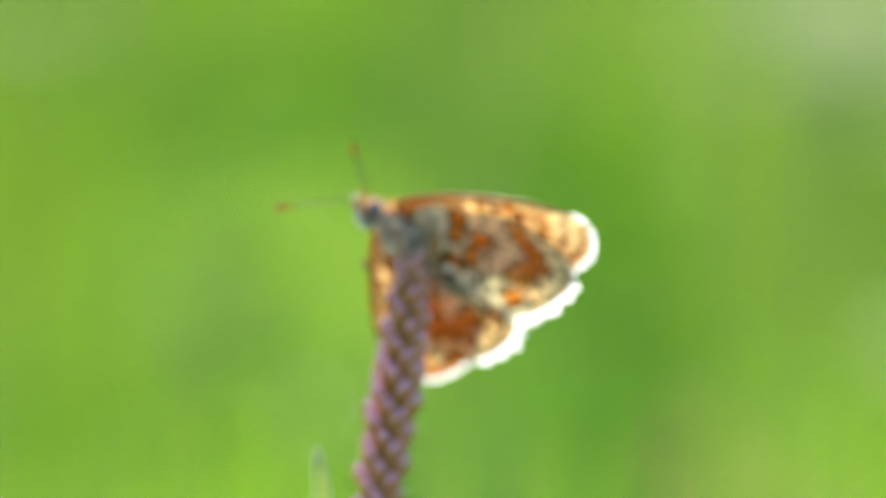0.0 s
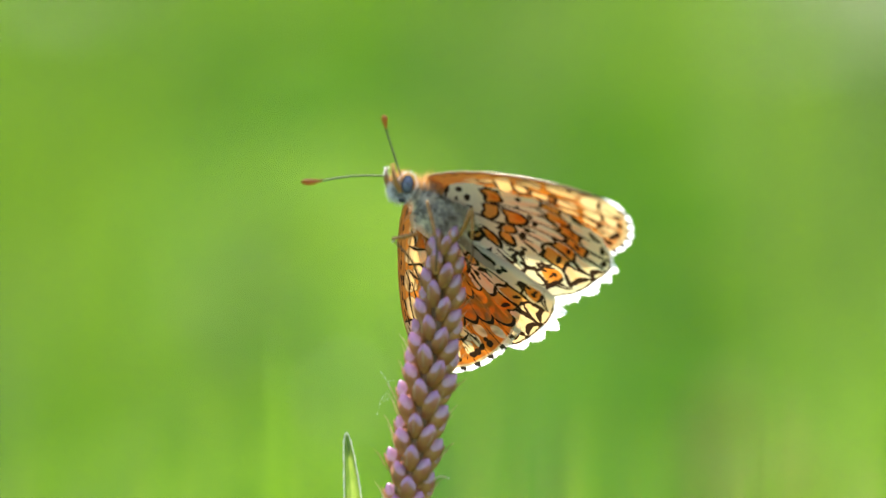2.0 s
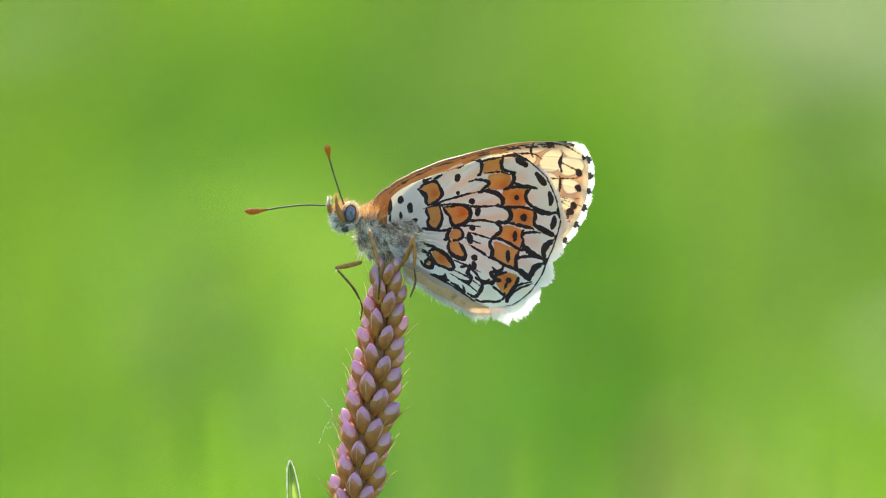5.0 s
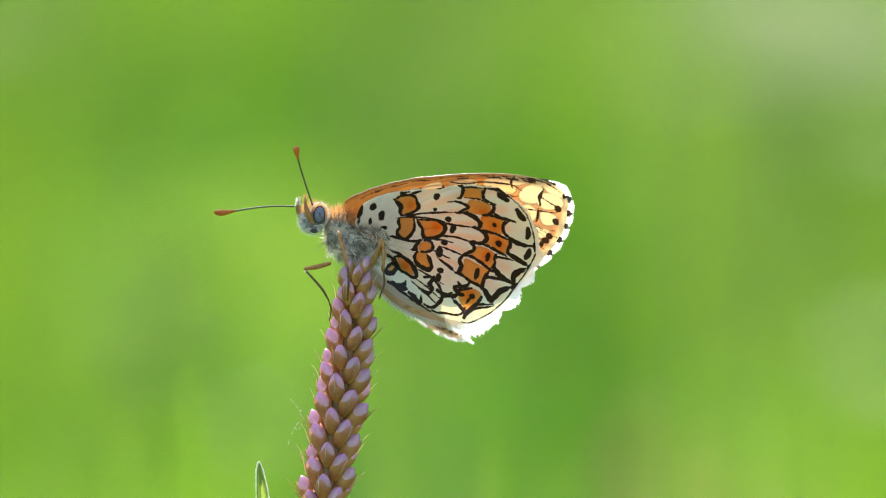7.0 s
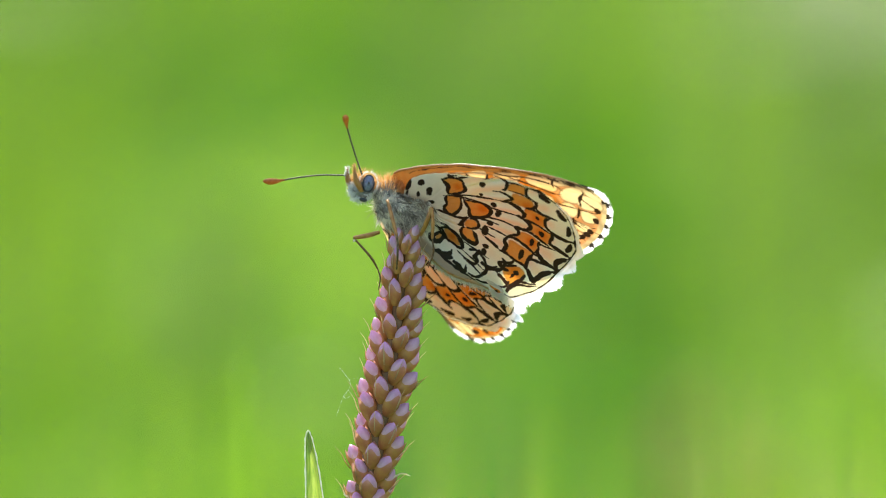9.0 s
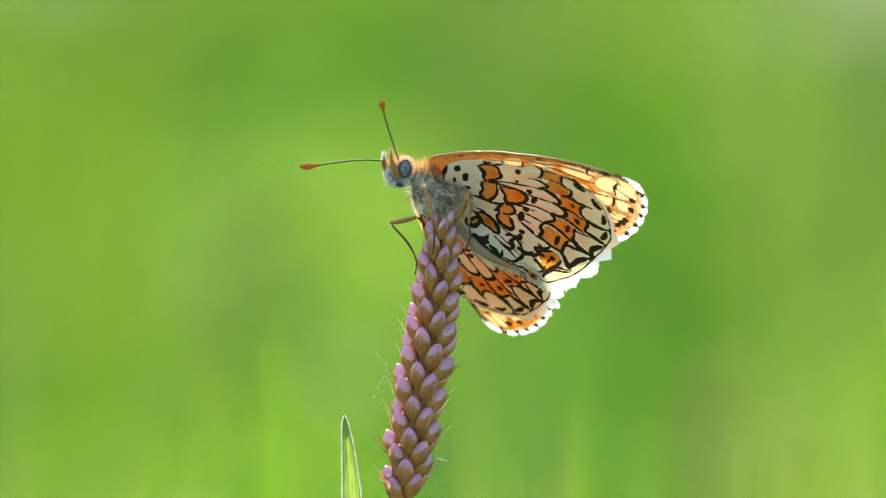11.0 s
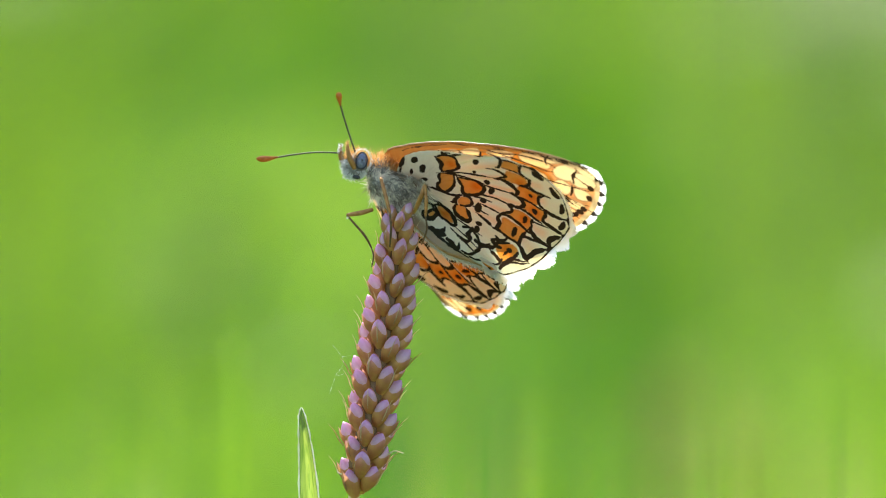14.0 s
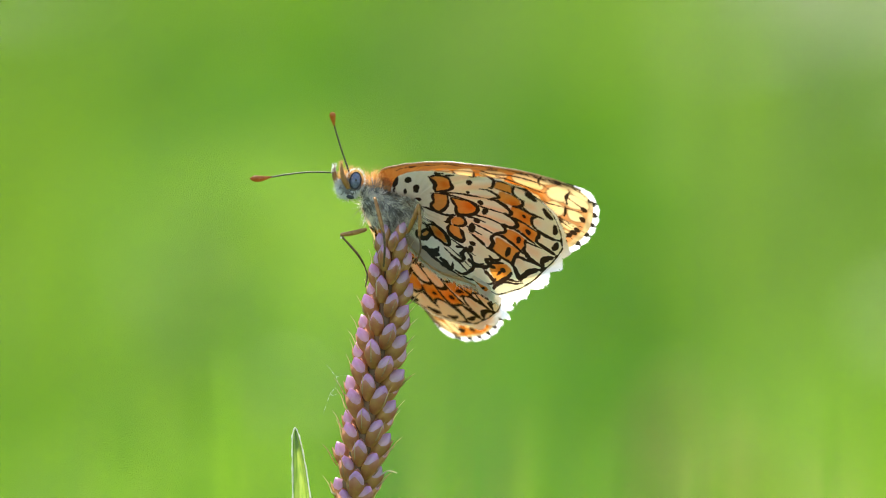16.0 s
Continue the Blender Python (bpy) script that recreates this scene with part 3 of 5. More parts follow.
def build_spike():
    spike = new("flower_spike")
    spike.location = spike_axis(6.0)
    base = Vector(spike.location)
    tagged(spike, "lilac and brown flower spike of closed buds on a pale stem", "flower")
    line = [spike_axis(s) - base for s in np.linspace(0.02, 1.0, 12)]
    low = spike_axis(1.0)
    line += [low + (spike_axis(1.25) - low) - base, spike_axis(2.2) - base]
    foot = Vector((spike_axis(2.2).x - 0.02, 0.01, 0.0))
    spike.location = foot
    shift = base - foot
    line = [p + shift for p in line] + [Vector((0.012, -0.004, 0.30)), Vector((0.004, 0, 0.12)), Vector((0, 0, -0.01))]
    v, f = tube(curve_points(line, 60), list(np.linspace(0.3, 0.5, 40) * MM) + list(np.linspace(0.52, 1.2, 20) * MM), 10)
    mesh_object("stem", v, f, STEM, spike, "pale green-white stem")
    v, f = tube([spike_axis(q) - foot for q in np.linspace(0.03, 0.96, 20)], list(np.linspace(0.5, 1.25, 20) * MM), 10)
    mesh_object("rachis", v, f, CALYX_CORE, spike, "brown axis between the buds")
    shapes = bud_meshes()
    made = {}
    for key, mat in (("calyx", CALYX), ("petal", PETAL), ("awn", AWN)):
        me = bpy.data.meshes.new(key)
        me.from_pydata([tuple(p) for p in shapes[key][0]], [], shapes[key][1])
        me.materials.append(mat)
        me.polygons.foreach_set("use_smooth", [True] * len(me.polygons))
        made[key] = me
    for ctrl, r in ((((22, 532), (42, 522), (58, 513), (74, 517)), 0.16), (((-16, 560), (-40, 552), (-43, 546)), 0.14)):
        pts = curve_points([from_eye(x, y, 1.6) - foot for x, y in ctrl], 12)
        v, f = tube(pts, list(np.linspace(r, 0.06, 12) * MM), 6)
        mesh_object("bract", v, f, STEM, spike, "thin pale curled bract")
    rnd = random.Random(3)
    count = 66
    down = (spike_axis(1) - spike_axis(0)).normalized()
    up = -down
    right = VIEW.to_3x3() @ Vector((1, 0, 0))
    right = (right - up * right.dot(up)).normalized()
    front = right.cross(up)
    for i in range(-3, count + 1):
        s = 0.02 + 0.97 * i / (count - 1) if i < count else 1.07
        a = radians(-90 + 15 + (i - 7) * 135.4) if i < count else 0.15                     # round the axis; -90 faces the camera
        swell = 0.35 if i == count else min(1.0, 0.62 + 1.6 * max(0, s) ** 0.8) * (1.0 + 0.12 * s) * (1 - 0.55 * max(0, s - 0.8) / 0.2)
        out = right * math.cos(a) + front * -math.sin(a)
        tilt = radians(16 + 16 * min(1, max(0, s) * 3) + rnd.uniform(-5, 5))
        way = (up * math.cos(tilt) + out * math.sin(tilt)).normalized()
        x = (out - way * out.dot(way)).normalized()
        y = way.cross(x)
        size = (0.85 if i < 0 else 0.92 if i == count else 1.0 + 0.32 * min(1, s * 2.2)) * (1.06 if s > 0.9 else 1.0) * rnd.uniform(0.95, 1.06)
        place = spike_axis(s) + right * 0.5 * max(0, s - 0.6) / 0.4 * MM + down * 1.9 * MM + out * (0.92 * swell) * MM
        m = Matrix.Translation(place - foot) @ Matrix((x, y, way)).transposed().to_4x4() @ Matrix.Diagonal((size * 0.86, size * 0.86, size * 0.96, 1))
        bud = new("bud", made["calyx"])
        bud.parent, bud.matrix_local = spike, m
        for key in ("petal", "awn"):
            ob = new(key, made[key])
            ob.parent = bud
            if key == "petal":
                ob.scale = (1, 1, 1.05 - 0.11 * max(0, s) - 0.5 * max(0, s - 0.86))
            if key == "awn" and i < count:
                ob.rotation_euler = (rnd.uniform(-0.06, 0.06), rnd.uniform(-0.10, 0.16), rnd.uniform(-0.5, 0.5))


def build_thread():
    """A torn wisp of silk that hangs beside the spike."""
    silk = new("silk_thread")
    silk.location = from_eye(2, 352, 1.0)
    tagged(silk, "fine torn wisp of white spider silk on the spike", "spider silk")
    base = Vector(silk.location)
    for ctrl in (((2, 352), (-18, 344), (-34, 346), (-46, 331), (-52, 326)), ((-34, 346), (-32, 356), (-36, 366), (-44, 376), (-50, 392), (-57, 412)), ((-36, 366), (-30, 374), (-42, 380), (-38, 368))):
        pts = curve_points([from_eye(x, y, 0.8) - base for x, y in ctrl], 24)
        v, f = tube(pts, [0.0025 * MM + 0.022 * MM * (math.sin(i * 1.9) > 0.75) for i in range(24)], 5)
        mesh_object("strand", v, f, SILK, silk)


def build_leaf():
    """A single upright blade beside the spike, folded along its midrib."""
    leaf = new("grass_blade")
    foot = Vector((from_eye(-95, 700).x, 0.004, 0.0))
    leaf.location = foot
    tagged(leaf, "upright green grass blade with a pale bright rim", "grass blade")
    rows = [(0, 0.02, -0.0), (14, 5, 1), (40, 8.5, 4), (80, 12, 8), (140, 16, 12.5), (260, 20, 18), (700, 26, 26)]
    verts, faces, edge_l, edge_r = [], [], [], []
    for drop, half, slide in rows:
        c = from_eye(-107 + slide, 438 + drop, -1.0) - foot
        w = half / GAUGE * MM
        verts += [c + Vector((-w, 0.0008, 0)), c + Vector((-w * 0.35, 0, 0)), c + Vector((w * 0.1, -0.0006, 0)), c + Vector((w * 0.55, 0, 0)), c + Vector((w, 0.0008, 0))]
        edge_l.append(c + Vector((-w, 0.0008, 0))), edge_r.append(c + Vector((w, 0.0008, 0)))
    c = Vector((0, 0, -0.01))
    verts += [c + Vector((d * 0.0016, 0, 0)) for d in (-1, -0.35, 0.1, 0.55, 1)]
    for i in range(len(rows)):
        for j in range(4):
            k = i * 5 + j
            faces.append((k, k + 1, k + 6, k + 5))
    mesh_object("blade", verts, faces, LEAF, leaf)
    for line in (edge_l, edge_r):
        pts = curve_points(line, 30)
        v, f = tube(pts, [0.06 * MM] + [(0.12 + 0.06 * math.sin(k * 2.7) * math.sin(k * 1.3)) * MM for k in range(29)], 6)
        mesh_object("rim", v, f, LEAF_EDGE, leaf, "pale hairy rim")


# ---- the butterfly ----
AXES = Matrix(((0.7989, -0.4977, 0.3378), (-0.5570, -0.4001, 0.7278), (-0.2271, -0.7696, -0.5968)))   # tailwards, far side, back, in the picture's axes
HINGES = {"hindwing": (0.59, -1.46, -0.26), "forewing": (-1.04, -0.72, 0.48)}


def body_point(x, y, z):
    """A place of the butterfly from units right of and below its eye, z mm towards the camera."""
    p = Vector((x / GAUGE - 4.33, -y / GAUGE + 2.21, z))
    return AXES.transposed() @ p * MM


def bodyward(v):
    """A direction in the picture's axes, in the butterfly's own."""
    return AXES.transposed() @ Vector(v)


HIND_RIM = ((-179, 1.6), (-120, 2.2), (-75, 3.0), (-40, 4.3), (-23, 7.2), (-14, 10.3), (-8, 12.5), (-2.5, 13.8), (5, 14.8), (13.5, 15.6), (22.7, 16.3), (28, 16.8),
            (35, 17.4), (44, 17.2), (51, 16.9), (59, 15.9), (66, 14.9), (69, 13.5), (72, 12.0), (75.4, 10.4), (80.8, 8.6), (90, 7.15), (98, 6.2), (104, 5.7), (114.5, 5.0), (128, 4.4), (142, 3.9), (159, 2.8), (179, 2.1))
FORE_RIM = ((-179, 1.8), (-120, 1.8), (-60, 2.4), (-20, 4.5), (-5, 8.5), (8, 13.0), (18, 16.0), (26, 18.0), (32, 19.4), (37, 20.5), (41, 21.3), (45.5, 21.9), (50, 22.4),
            (54.5, 22.5), (58.3, 21.5), (61.2, 19.6), (65.4, 16.8), (70.2, 13.6), (77.4, 10.2), (90, 7.0), (104, 5.1), (124, 3.7), (156, 2.9), (179, 2.3))


def rim_points(rim, n):
    """The outline as n points at even steps, and their angles."""
    a, r = np.array([p[0] for p in rim], float), np.array([p[1] for p in rim], float)
    fine = np.linspace(a[0], a[-1], 4000)
    rr = np.interp(fine, a, r)
    k = np.hanning(121)
    rr = np.convolve(np.pad(rr, 60, mode="edge"), k / k.sum(), "valid")
    x, y = rr * np.cos(np.radians(fine)), rr * np.sin(np.radians(fine))
    s = np.concatenate([[0], np.cumsum(np.hypot(np.diff(x), np.diff(y)))])
    at = np.linspace(0, s[-1], n)
    return np.interp(at, s, x), np.interp(at, s, y), np.interp(at, s, fine)


def ellipse(u, v, cu, cv, ru, rv, turn=0.0):
    """Roughly how far inside an ellipse each place is."""
    c, s = math.cos(radians(turn)), math.sin(radians(turn))
    x, y = (u - cu) * c + (v - cv) * s, -(u - cu) * s + (v - cv) * c
    return (1 - np.sqrt((x / ru) ** 2 + (y / rv) ** 2)) * min(ru, rv)


def ease(x):
    """A soft step from 0 to 1."""
    x = np.clip(x, 0, 1)
    return x * x * (3 - 2 * x)


def stroke(u, v, a, b, half):
    """How far inside a round-ended stroke from a to b."""
    d = np.array(b) - np.array(a)
    f = np.clip(((u - a[0]) * d[0] + (v - a[1]) * d[1]) / (d @ d), 0, 1)
    return half - np.hypot(u - a[0] - f * d[0], v - a[1] - f * d[1])


def cells(turned, borders):
    """Which cell between veins, where in it from -1 to 1, and degrees to the nearest vein."""
    b = np.array(borders, float)
    i = np.clip(np.searchsorted(b, turned) - 1, 0, len(b) - 2)
    mid, half = (b[i] + b[i + 1]) / 2, (b[i + 1] - b[i]) / 2
    near = np.min(np.abs(turned[..., None] - b), axis=-1)
    return i, (turned - mid) / half, near


class Marks:
    """Signed depth, in mm, of every place of a wing inside its rust patches, black marks and brown veins."""

    def __init__(self, u, v, rust):
        self.u, self.v = u, v
        self.dark, self.brown = np.full(u.shape, -1.0), np.full(u.shape, -1.0)
        self.rust = np.full(u.shape, float(rust))

    def near(self, pts, room):
        """The places within the motif's bounds."""
        p = np.array(pts)
        (u0, v0), (u1, v1) = p.min(0) - room, p.max(0) + room
        return np.where((self.u > u0) & (self.u < u1) & (self.v > v0) & (self.v < v1))

    def inside(self, pts):
        """Depth inside a closed outline that is smoothed through its corners."""
        loop = [Vector((*p, 0)) for p in pts]
        fine = [(q.x, q.y) for q in curve_points(loop[-2:] + loop + loop[:3], 3 * (len(loop) + 4) + 1)]
        fine = fine[6:6 + 3 * len(loop)]
        at = self.near(fine, 0.5)
        u, v = self.u[at], self.v[at]
        far, odd = np.full(u.shape, 9.0), np.zeros(u.shape, bool)
        for (au, av), (bu, bv) in zip(fine, fine[1:] + fine[:1]):
            far = np.minimum(far, -stroke(u, v, (au, av), (bu + 1e-6, bv), 0.0))
            odd ^= ((av > v) != (bv > v)) & (u < (bu - au) * (v - av) / (bv - av + 1e-12) + au)
        return at, np.where(odd, far, -far)

    def along(self, half, pts):
        fine = [(q.x, q.y) for q in curve_points([Vector((*p, 0)) for p in pts], 3 * len(pts))]
        at = self.near(fine, half + 0.4)
        u, v = self.u[at], self.v[at]
        d = np.full(u.shape, -1.0)
        n = len(fine) - 1
        for k, (p, q) in enumerate(zip(fine, fine[1:])):
            d = np.maximum(d, stroke(u, v, p, (q[0] + 1e-6, q[1]), half * (0.58 + 0.58 * math.sin(math.pi * (k + 0.5) / n) + 0.16 * math.sin(9.1 * p[0] + 7.3 * p[1]))))
        return at, d

    def patch(self, pts):
        at, d = self.inside(pts)
        self.rust[at] = np.maximum(self.rust[at], d + 0.06)

    def pale(self, pts):
        at, d = self.inside(pts)
        self.rust[at] = np.minimum(self.rust[at], -(d + 0.12) * 1.6)
        self.brown[at] = np.maximum(self.brown[at], 0.09 - np.abs(d + 0.12))

    def line(self, half, pts):
        at, d = self.along(half, pts)
        self.dark[at] = np.maximum(self.dark[at], d)

    def vein(self, half, pts):
        at, d = self.along(half, pts)
        self.brown[at] = np.maximum(self.brown[at], d)

    def spot(self, cu, cv, long, broad, turn):
        at = self.near(((cu, cv),), long + 0.4)
        self.dark[at] = np.maximum(self.dark[at], ellipse(self.u[at], self.v[at], cu, cv, long, broad, turn))


def hind_marks(m):
    # rust patches
    m.patch(((-0.61, 5), (-0.42, 5.64), (0.18, 6.38), (0.72, 6.42), (1.22, 6.04), (1.58, 5.74), (1.54, 5.22), (1.33, 4.6), (0.9, 4.07), (0.55, 4.5), (0.19, 4.86), (-0.21, 4.96)))
    m.patch(((0.99, 3.74), (1.42, 4.2), (2.11, 4.46), (2.49, 4.05), (2.81, 3.55), (2.95, 2.95), (2.75, 2.27), (2.12, 2.12), (1.7, 2.33), (1.59, 2.83), (1.08, 3.22)))
    m.patch(((2.58, 4.69), (3.16, 5.17), (3.88, 5.78), (4.62, 5.94), (5.2, 5.75), (5.4, 5.18), (5.25, 4.58), (4.77, 3.91), (4.22, 3.58), (3.9, 3.85), (3.46, 4.28), (2.96, 4.44)))
    m.patch(((4.04, 10.83), (4.28, 11.43), (5.18, 12.04), (5.62, 11.57), (5.86, 11.03), (5.04, 10.32), (4.4, 10.01)))
    m.patch(((5.2, 9.85), (5.32, 10.26), (6.65, 11.15), (7.39, 10.84), (7.75, 10.27), (6.95, 9.5), (5.82, 8.91), (5.55, 9.37)))
    m.patch(((7.28, 9.54), (8.14, 10.22), (9.39, 10.87), (9.52, 10.17), (10.01, 9.36), (8.38, 8.27), (7.8, 8.64)))
    m.patch(((8.95, 8.18), (9.36, 8.58), (10.56, 9.19), (11.15, 9.24), (11.5, 8.64), (11.69, 7.75), (9.93, 7.23), (9.36, 7.39)))
    m.patch(((9.09, 6.14), (9.77, 6.68), (11.11, 6.87), (11.37, 6.29), (11.77, 5.34), (10.9, 5.11), (9.43, 4.97), (9.24, 5.62)))
    m.patch(((9.1, 4.16), (9.34, 4.47), (10.43, 4.65), (11.77, 4.89), (11.96, 4.09), (12.2, 3.25), (11.11, 2.84), (9.66, 2.9), (9.5, 3.6)))
    m.patch(((11.02, 1.31), (11.71, 2.12), (12.68, 2.4), (13.02, 2.02), (13.02, 1.25), (12.81, 0.03), (11.99, 0.24), (11.24, 0.64)))
    m.patch(((3.59, 0.03), (3.84, 0.29), (4.63, 0.34), (5.46, 0.1), (5.94, -0.3), (5.74, -0.65), (5.04, -0.83), (4.1, -0.58)))
    m.patch(((4.4, 2.62), (4.46, 3.11), (4.93, 3.43), (5.46, 3.24), (5.48, 2.73), (5.11, 2.28), (4.66, 2.25)))
    m.patch(((4.72, 1.67), (4.83, 2.05), (5.5, 2.22), (6.14, 1.91), (6.73, 1.34), (6.57, 1.02), (5.72, 0.93), (5.04, 1.22)))
    m.patch(((3.58, -1.34), (3.72, -1.03), (4.04, -1.14), (4.07, -1.53), (3.78, -1.66)))
    # black lines round and between them
    m.line(0.16, ((-0.72, 4.89), (-0.56, 5.67), (0.17, 6.47), (0.72, 6.54), (1.37, 6.12), (1.69, 5.81), (1.65, 5.19), (1.37, 4.53), (0.9, 3.93)))
    m.line(0.23, ((-0.78, 4.91), (-0.29, 4.83), (0.24, 4.73), (0.5, 4.24), (0.86, 4)))
    m.line(0.16, ((0.88, 3.78), (1.03, 3.28), (1.57, 2.87), (1.64, 2.36), (2.13, 2.06), (2.8, 2.18), (3, 2.75), (2.89, 3.55), (2.51, 4.11), (2.13, 4.47)))
    m.line(0.19, ((2.35, 4.69), (2.89, 4.38), (3.53, 4.16), (3.92, 3.75), (4.41, 3.53), (5.03, 4.08), (5.45, 4.83), (5.4, 5.62), (4.95, 5.99), (4.04, 5.91), (3.22, 5.27), (2.46, 4.71)))
    m.line(0.12, ((1.55, 1.63), (2.72, 2.09), (3.58, 2.5), (4.13, 3.05), (4.34, 3.49)))
    m.line(0.1, ((0.9, 3.93), (1.48, 4.55), (2.83, 5.96), (4.19, 7.32), (5.13, 8.14)))
    m.line(0.16, ((1.26, 4.28), (1.94, 4.79)))
    m.line(0.1, ((0.63, 3.41), (1.42, 4.2), (2.11, 4.69), (3.29, 5.56), (4.2, 6.05)))
    m.line(0.19, ((-0.81, 6.03), (-0.44, 5.88)))
    m.line(0.12, ((-0.57, 6.12), (-0.19, 6.61)))
    m.line(0.14, ((0.16, 6.73), (0.66, 7.48)))
    m.line(0.14, ((1.5, 8.88), (2.18, 9.55)))
    m.line(0.19, ((3.05, 10.7), (3.53, 10.89), (3.91, 10.57), (4.22, 9.79), (4.07, 9.48)))
    m.line(0.14, ((5.26, 12.09), (5.71, 11.63), (6.01, 11.16)))
    m.line(0.12, ((3.66, 10.87), (4.31, 11.58), (5.32, 12.35)))
    m.line(0.16, ((4.06, 8.95), (4.8, 9.32), (5.47, 9.43), (5.54, 9.07), (5.27, 8.52), (5.18, 8.13)))
    m.line(0.08, ((4.45, 9.93), (5.95, 10.99), (7.04, 11.26)))
    m.line(0.21, ((5.12, 7.96), (5.62, 8.52), (6.44, 8.82), (7.24, 8.84), (7.8, 8.53), (7.84, 8.05), (7.38, 7.74)))
    m.line(0.14, ((5.23, 8.21), (5.86, 8.84)))
    m.line(0.21, ((6.94, 11.55), (7.47, 11.29), (7.71, 10.7), (7.64, 10.12)))
    m.line(0.16, ((5.46, 12.38), (5.7, 11.73), (6.22, 11.37), (7.22, 11.69)))
    m.line(0.16, ((7.36, 11.68), (7.59, 11.02), (8.17, 10.74), (9.38, 11.22), (10.22, 11.49)))
    m.line(0.14, ((7.26, 9.62), (8.03, 10.39), (9.63, 11.19)))
    m.line(0.19, ((9.65, 11.16), (9.45, 10.4), (9.99, 9.76), (10.89, 9.52)))
    m.line(0.14, ((8.04, 8.03), (9.14, 8.58), (10.03, 9.1)))
    m.line(0.25, ((10.69, 9.58), (11.76, 9.57), (12.92, 10.02)))
    m.line(0.14, ((12.9, 10.06), (13.4, 10.44)))
    m.line(0.21, ((7.47, 7.79), (8.44, 8.08), (9.15, 7.84), (9.38, 7.29), (9.13, 6.76), (8.1, 6.2)))
    m.line(0.14, ((8.7, 8.33), (9.96, 9.06), (11.06, 9.34)))
    m.line(0.19, ((11.05, 9.41), (11.54, 8.89), (11.71, 8.27), (12.29, 7.92)))
    m.line(0.16, ((9.44, 6.94), (10.7, 7.27), (11.87, 7.68)))
    m.line(0.19, ((8.18, 6.15), (8.83, 6.08), (9.12, 5.66), (8.95, 5.2), (8.6, 4.44)))
    m.line(0.19, ((8.6, 4.44), (8.76, 3.85), (9.29, 3.44), (9.45, 2.75), (9.23, 2.53)))
    m.line(0.14, ((9.19, 2.6), (9.79, 2.73), (10.59, 2.74)))
    m.line(0.19, ((10.59, 2.74), (11.06, 2.56), (11.02, 1.99), (10.29, 1.43), (10.36, 1.11), (10.83, 0.92), (10.8, 0.36), (9.89, 0.06), (9.43, -0.08)))
    m.line(0.14, ((9.24, 6.78), (10.62, 7.22), (12.05, 7.65)))
    m.line(0.27, ((11.85, 8.03), (13.11, 8.08), (14.28, 8.18)))
    m.line(0.14, ((11.17, 6.95), (11.29, 6.43), (11.7, 5.99), (11.79, 5.22)))
    m.line(0.14, ((11.43, 6.51), (11.47, 6.81), (12.21, 7.37), (12.87, 7.67)))
    m.line(0.25, ((11.73, 5.82), (12.27, 5.46), (13.47, 5.34), (14.64, 5.47)))
    m.line(0.16, ((8.58, 4.48), (9.45, 4.94), (10.94, 5.04), (11.8, 5.04), (12.2, 5.18)))
    m.line(0.16, ((9.68, 2.85), (11.15, 2.75), (12.31, 2.98), (13.48, 2.86)))
    m.line(0.19, ((11.83, 4.97), (11.97, 3.92), (12.44, 3.1), (13.74, 2.85)))
    m.line(0.14, ((12.08, 3.88), (12.19, 4.27), (13.16, 5.02), (14.46, 5.5)))
    m.line(0.3, ((12.73, 3.08), (13.48, 2.86), (14.01, 2.78)))
    m.line(0.19, ((13, 2.24), (13.07, 1.23), (12.88, -0.1), (12.95, -0.57)))
    m.line(0.14, ((10.81, 0.14), (12.07, -0.03), (12.98, -0.41)))
    m.line(0.21, ((11.18, 0.99), (11.47, 1.07)))
    m.line(0.1, ((13.13, 1), (13.39, 1.74), (14.39, 2.64)))
    m.line(0.1, ((13.03, -0.02), (13.47, 1.24), (14.55, 2.55)))
    m.line(0.14, ((10.8, 1.18), (11.05, 1.6), (11.66, 2.23)))
    m.line(0.21, ((3.26, -0.14), (3.67, 0.37), (4.7, 0.47), (5.69, 0.19), (6.31, -0.31), (6.11, -0.7), (5.37, -0.81)))
    m.line(0.14, ((5.37, -0.81), (4.65, -0.94), (3.88, -0.6), (3.26, -0.14)))
    m.line(0.21, ((4.16, 2.8), (4.16, 2.16), (4.72, 1.9)))
    m.line(0.16, ((4.48, 3.3), (4.92, 3.61), (5.52, 3.41), (5.73, 2.99), (5.52, 2.55), (5.05, 2.18)))
    m.line(0.21, ((5.52, 2.36), (6.34, 1.98), (6.96, 1.35), (6.71, 0.93), (5.7, 0.79), (4.9, 1.14), (4.65, 1.67)))
    m.line(0.1, ((0.68, 1.05), (2.16, 1.81), (4.16, 2.75)))
    m.line(0.16, ((2.46, 0.21), (3.58, 0.54)))
    m.line(0.16, ((2.42, -0.54), (3.29, -0.4)))
    m.line(0.12, ((1.39, 0.22), (2.55, 0.26)))
    m.line(0.14, ((4.03, 1.65), (4.45, 2.06)))
    m.line(0.1, ((3.06, -0.62), (4.28, -0.7)))
    m.line(0.21, ((3.39, -1.33), (3.63, -0.86), (4.14, -0.94), (4.26, -1.42), (3.88, -1.78), (3.46, -1.71), (3.39, -1.33)))
    m.line(0.16, ((3.33, -1.92), (2.9, -1.58)))
    m.line(0.16, ((9.45, -0.11), (10.16, -0.01)))
    m.line(0.1, ((6.01, 0.38), (7.75, 0.63), (9.11, 0.74)))
    m.line(0.08, ((3.65, 0.41), (4.66, 0.5)))
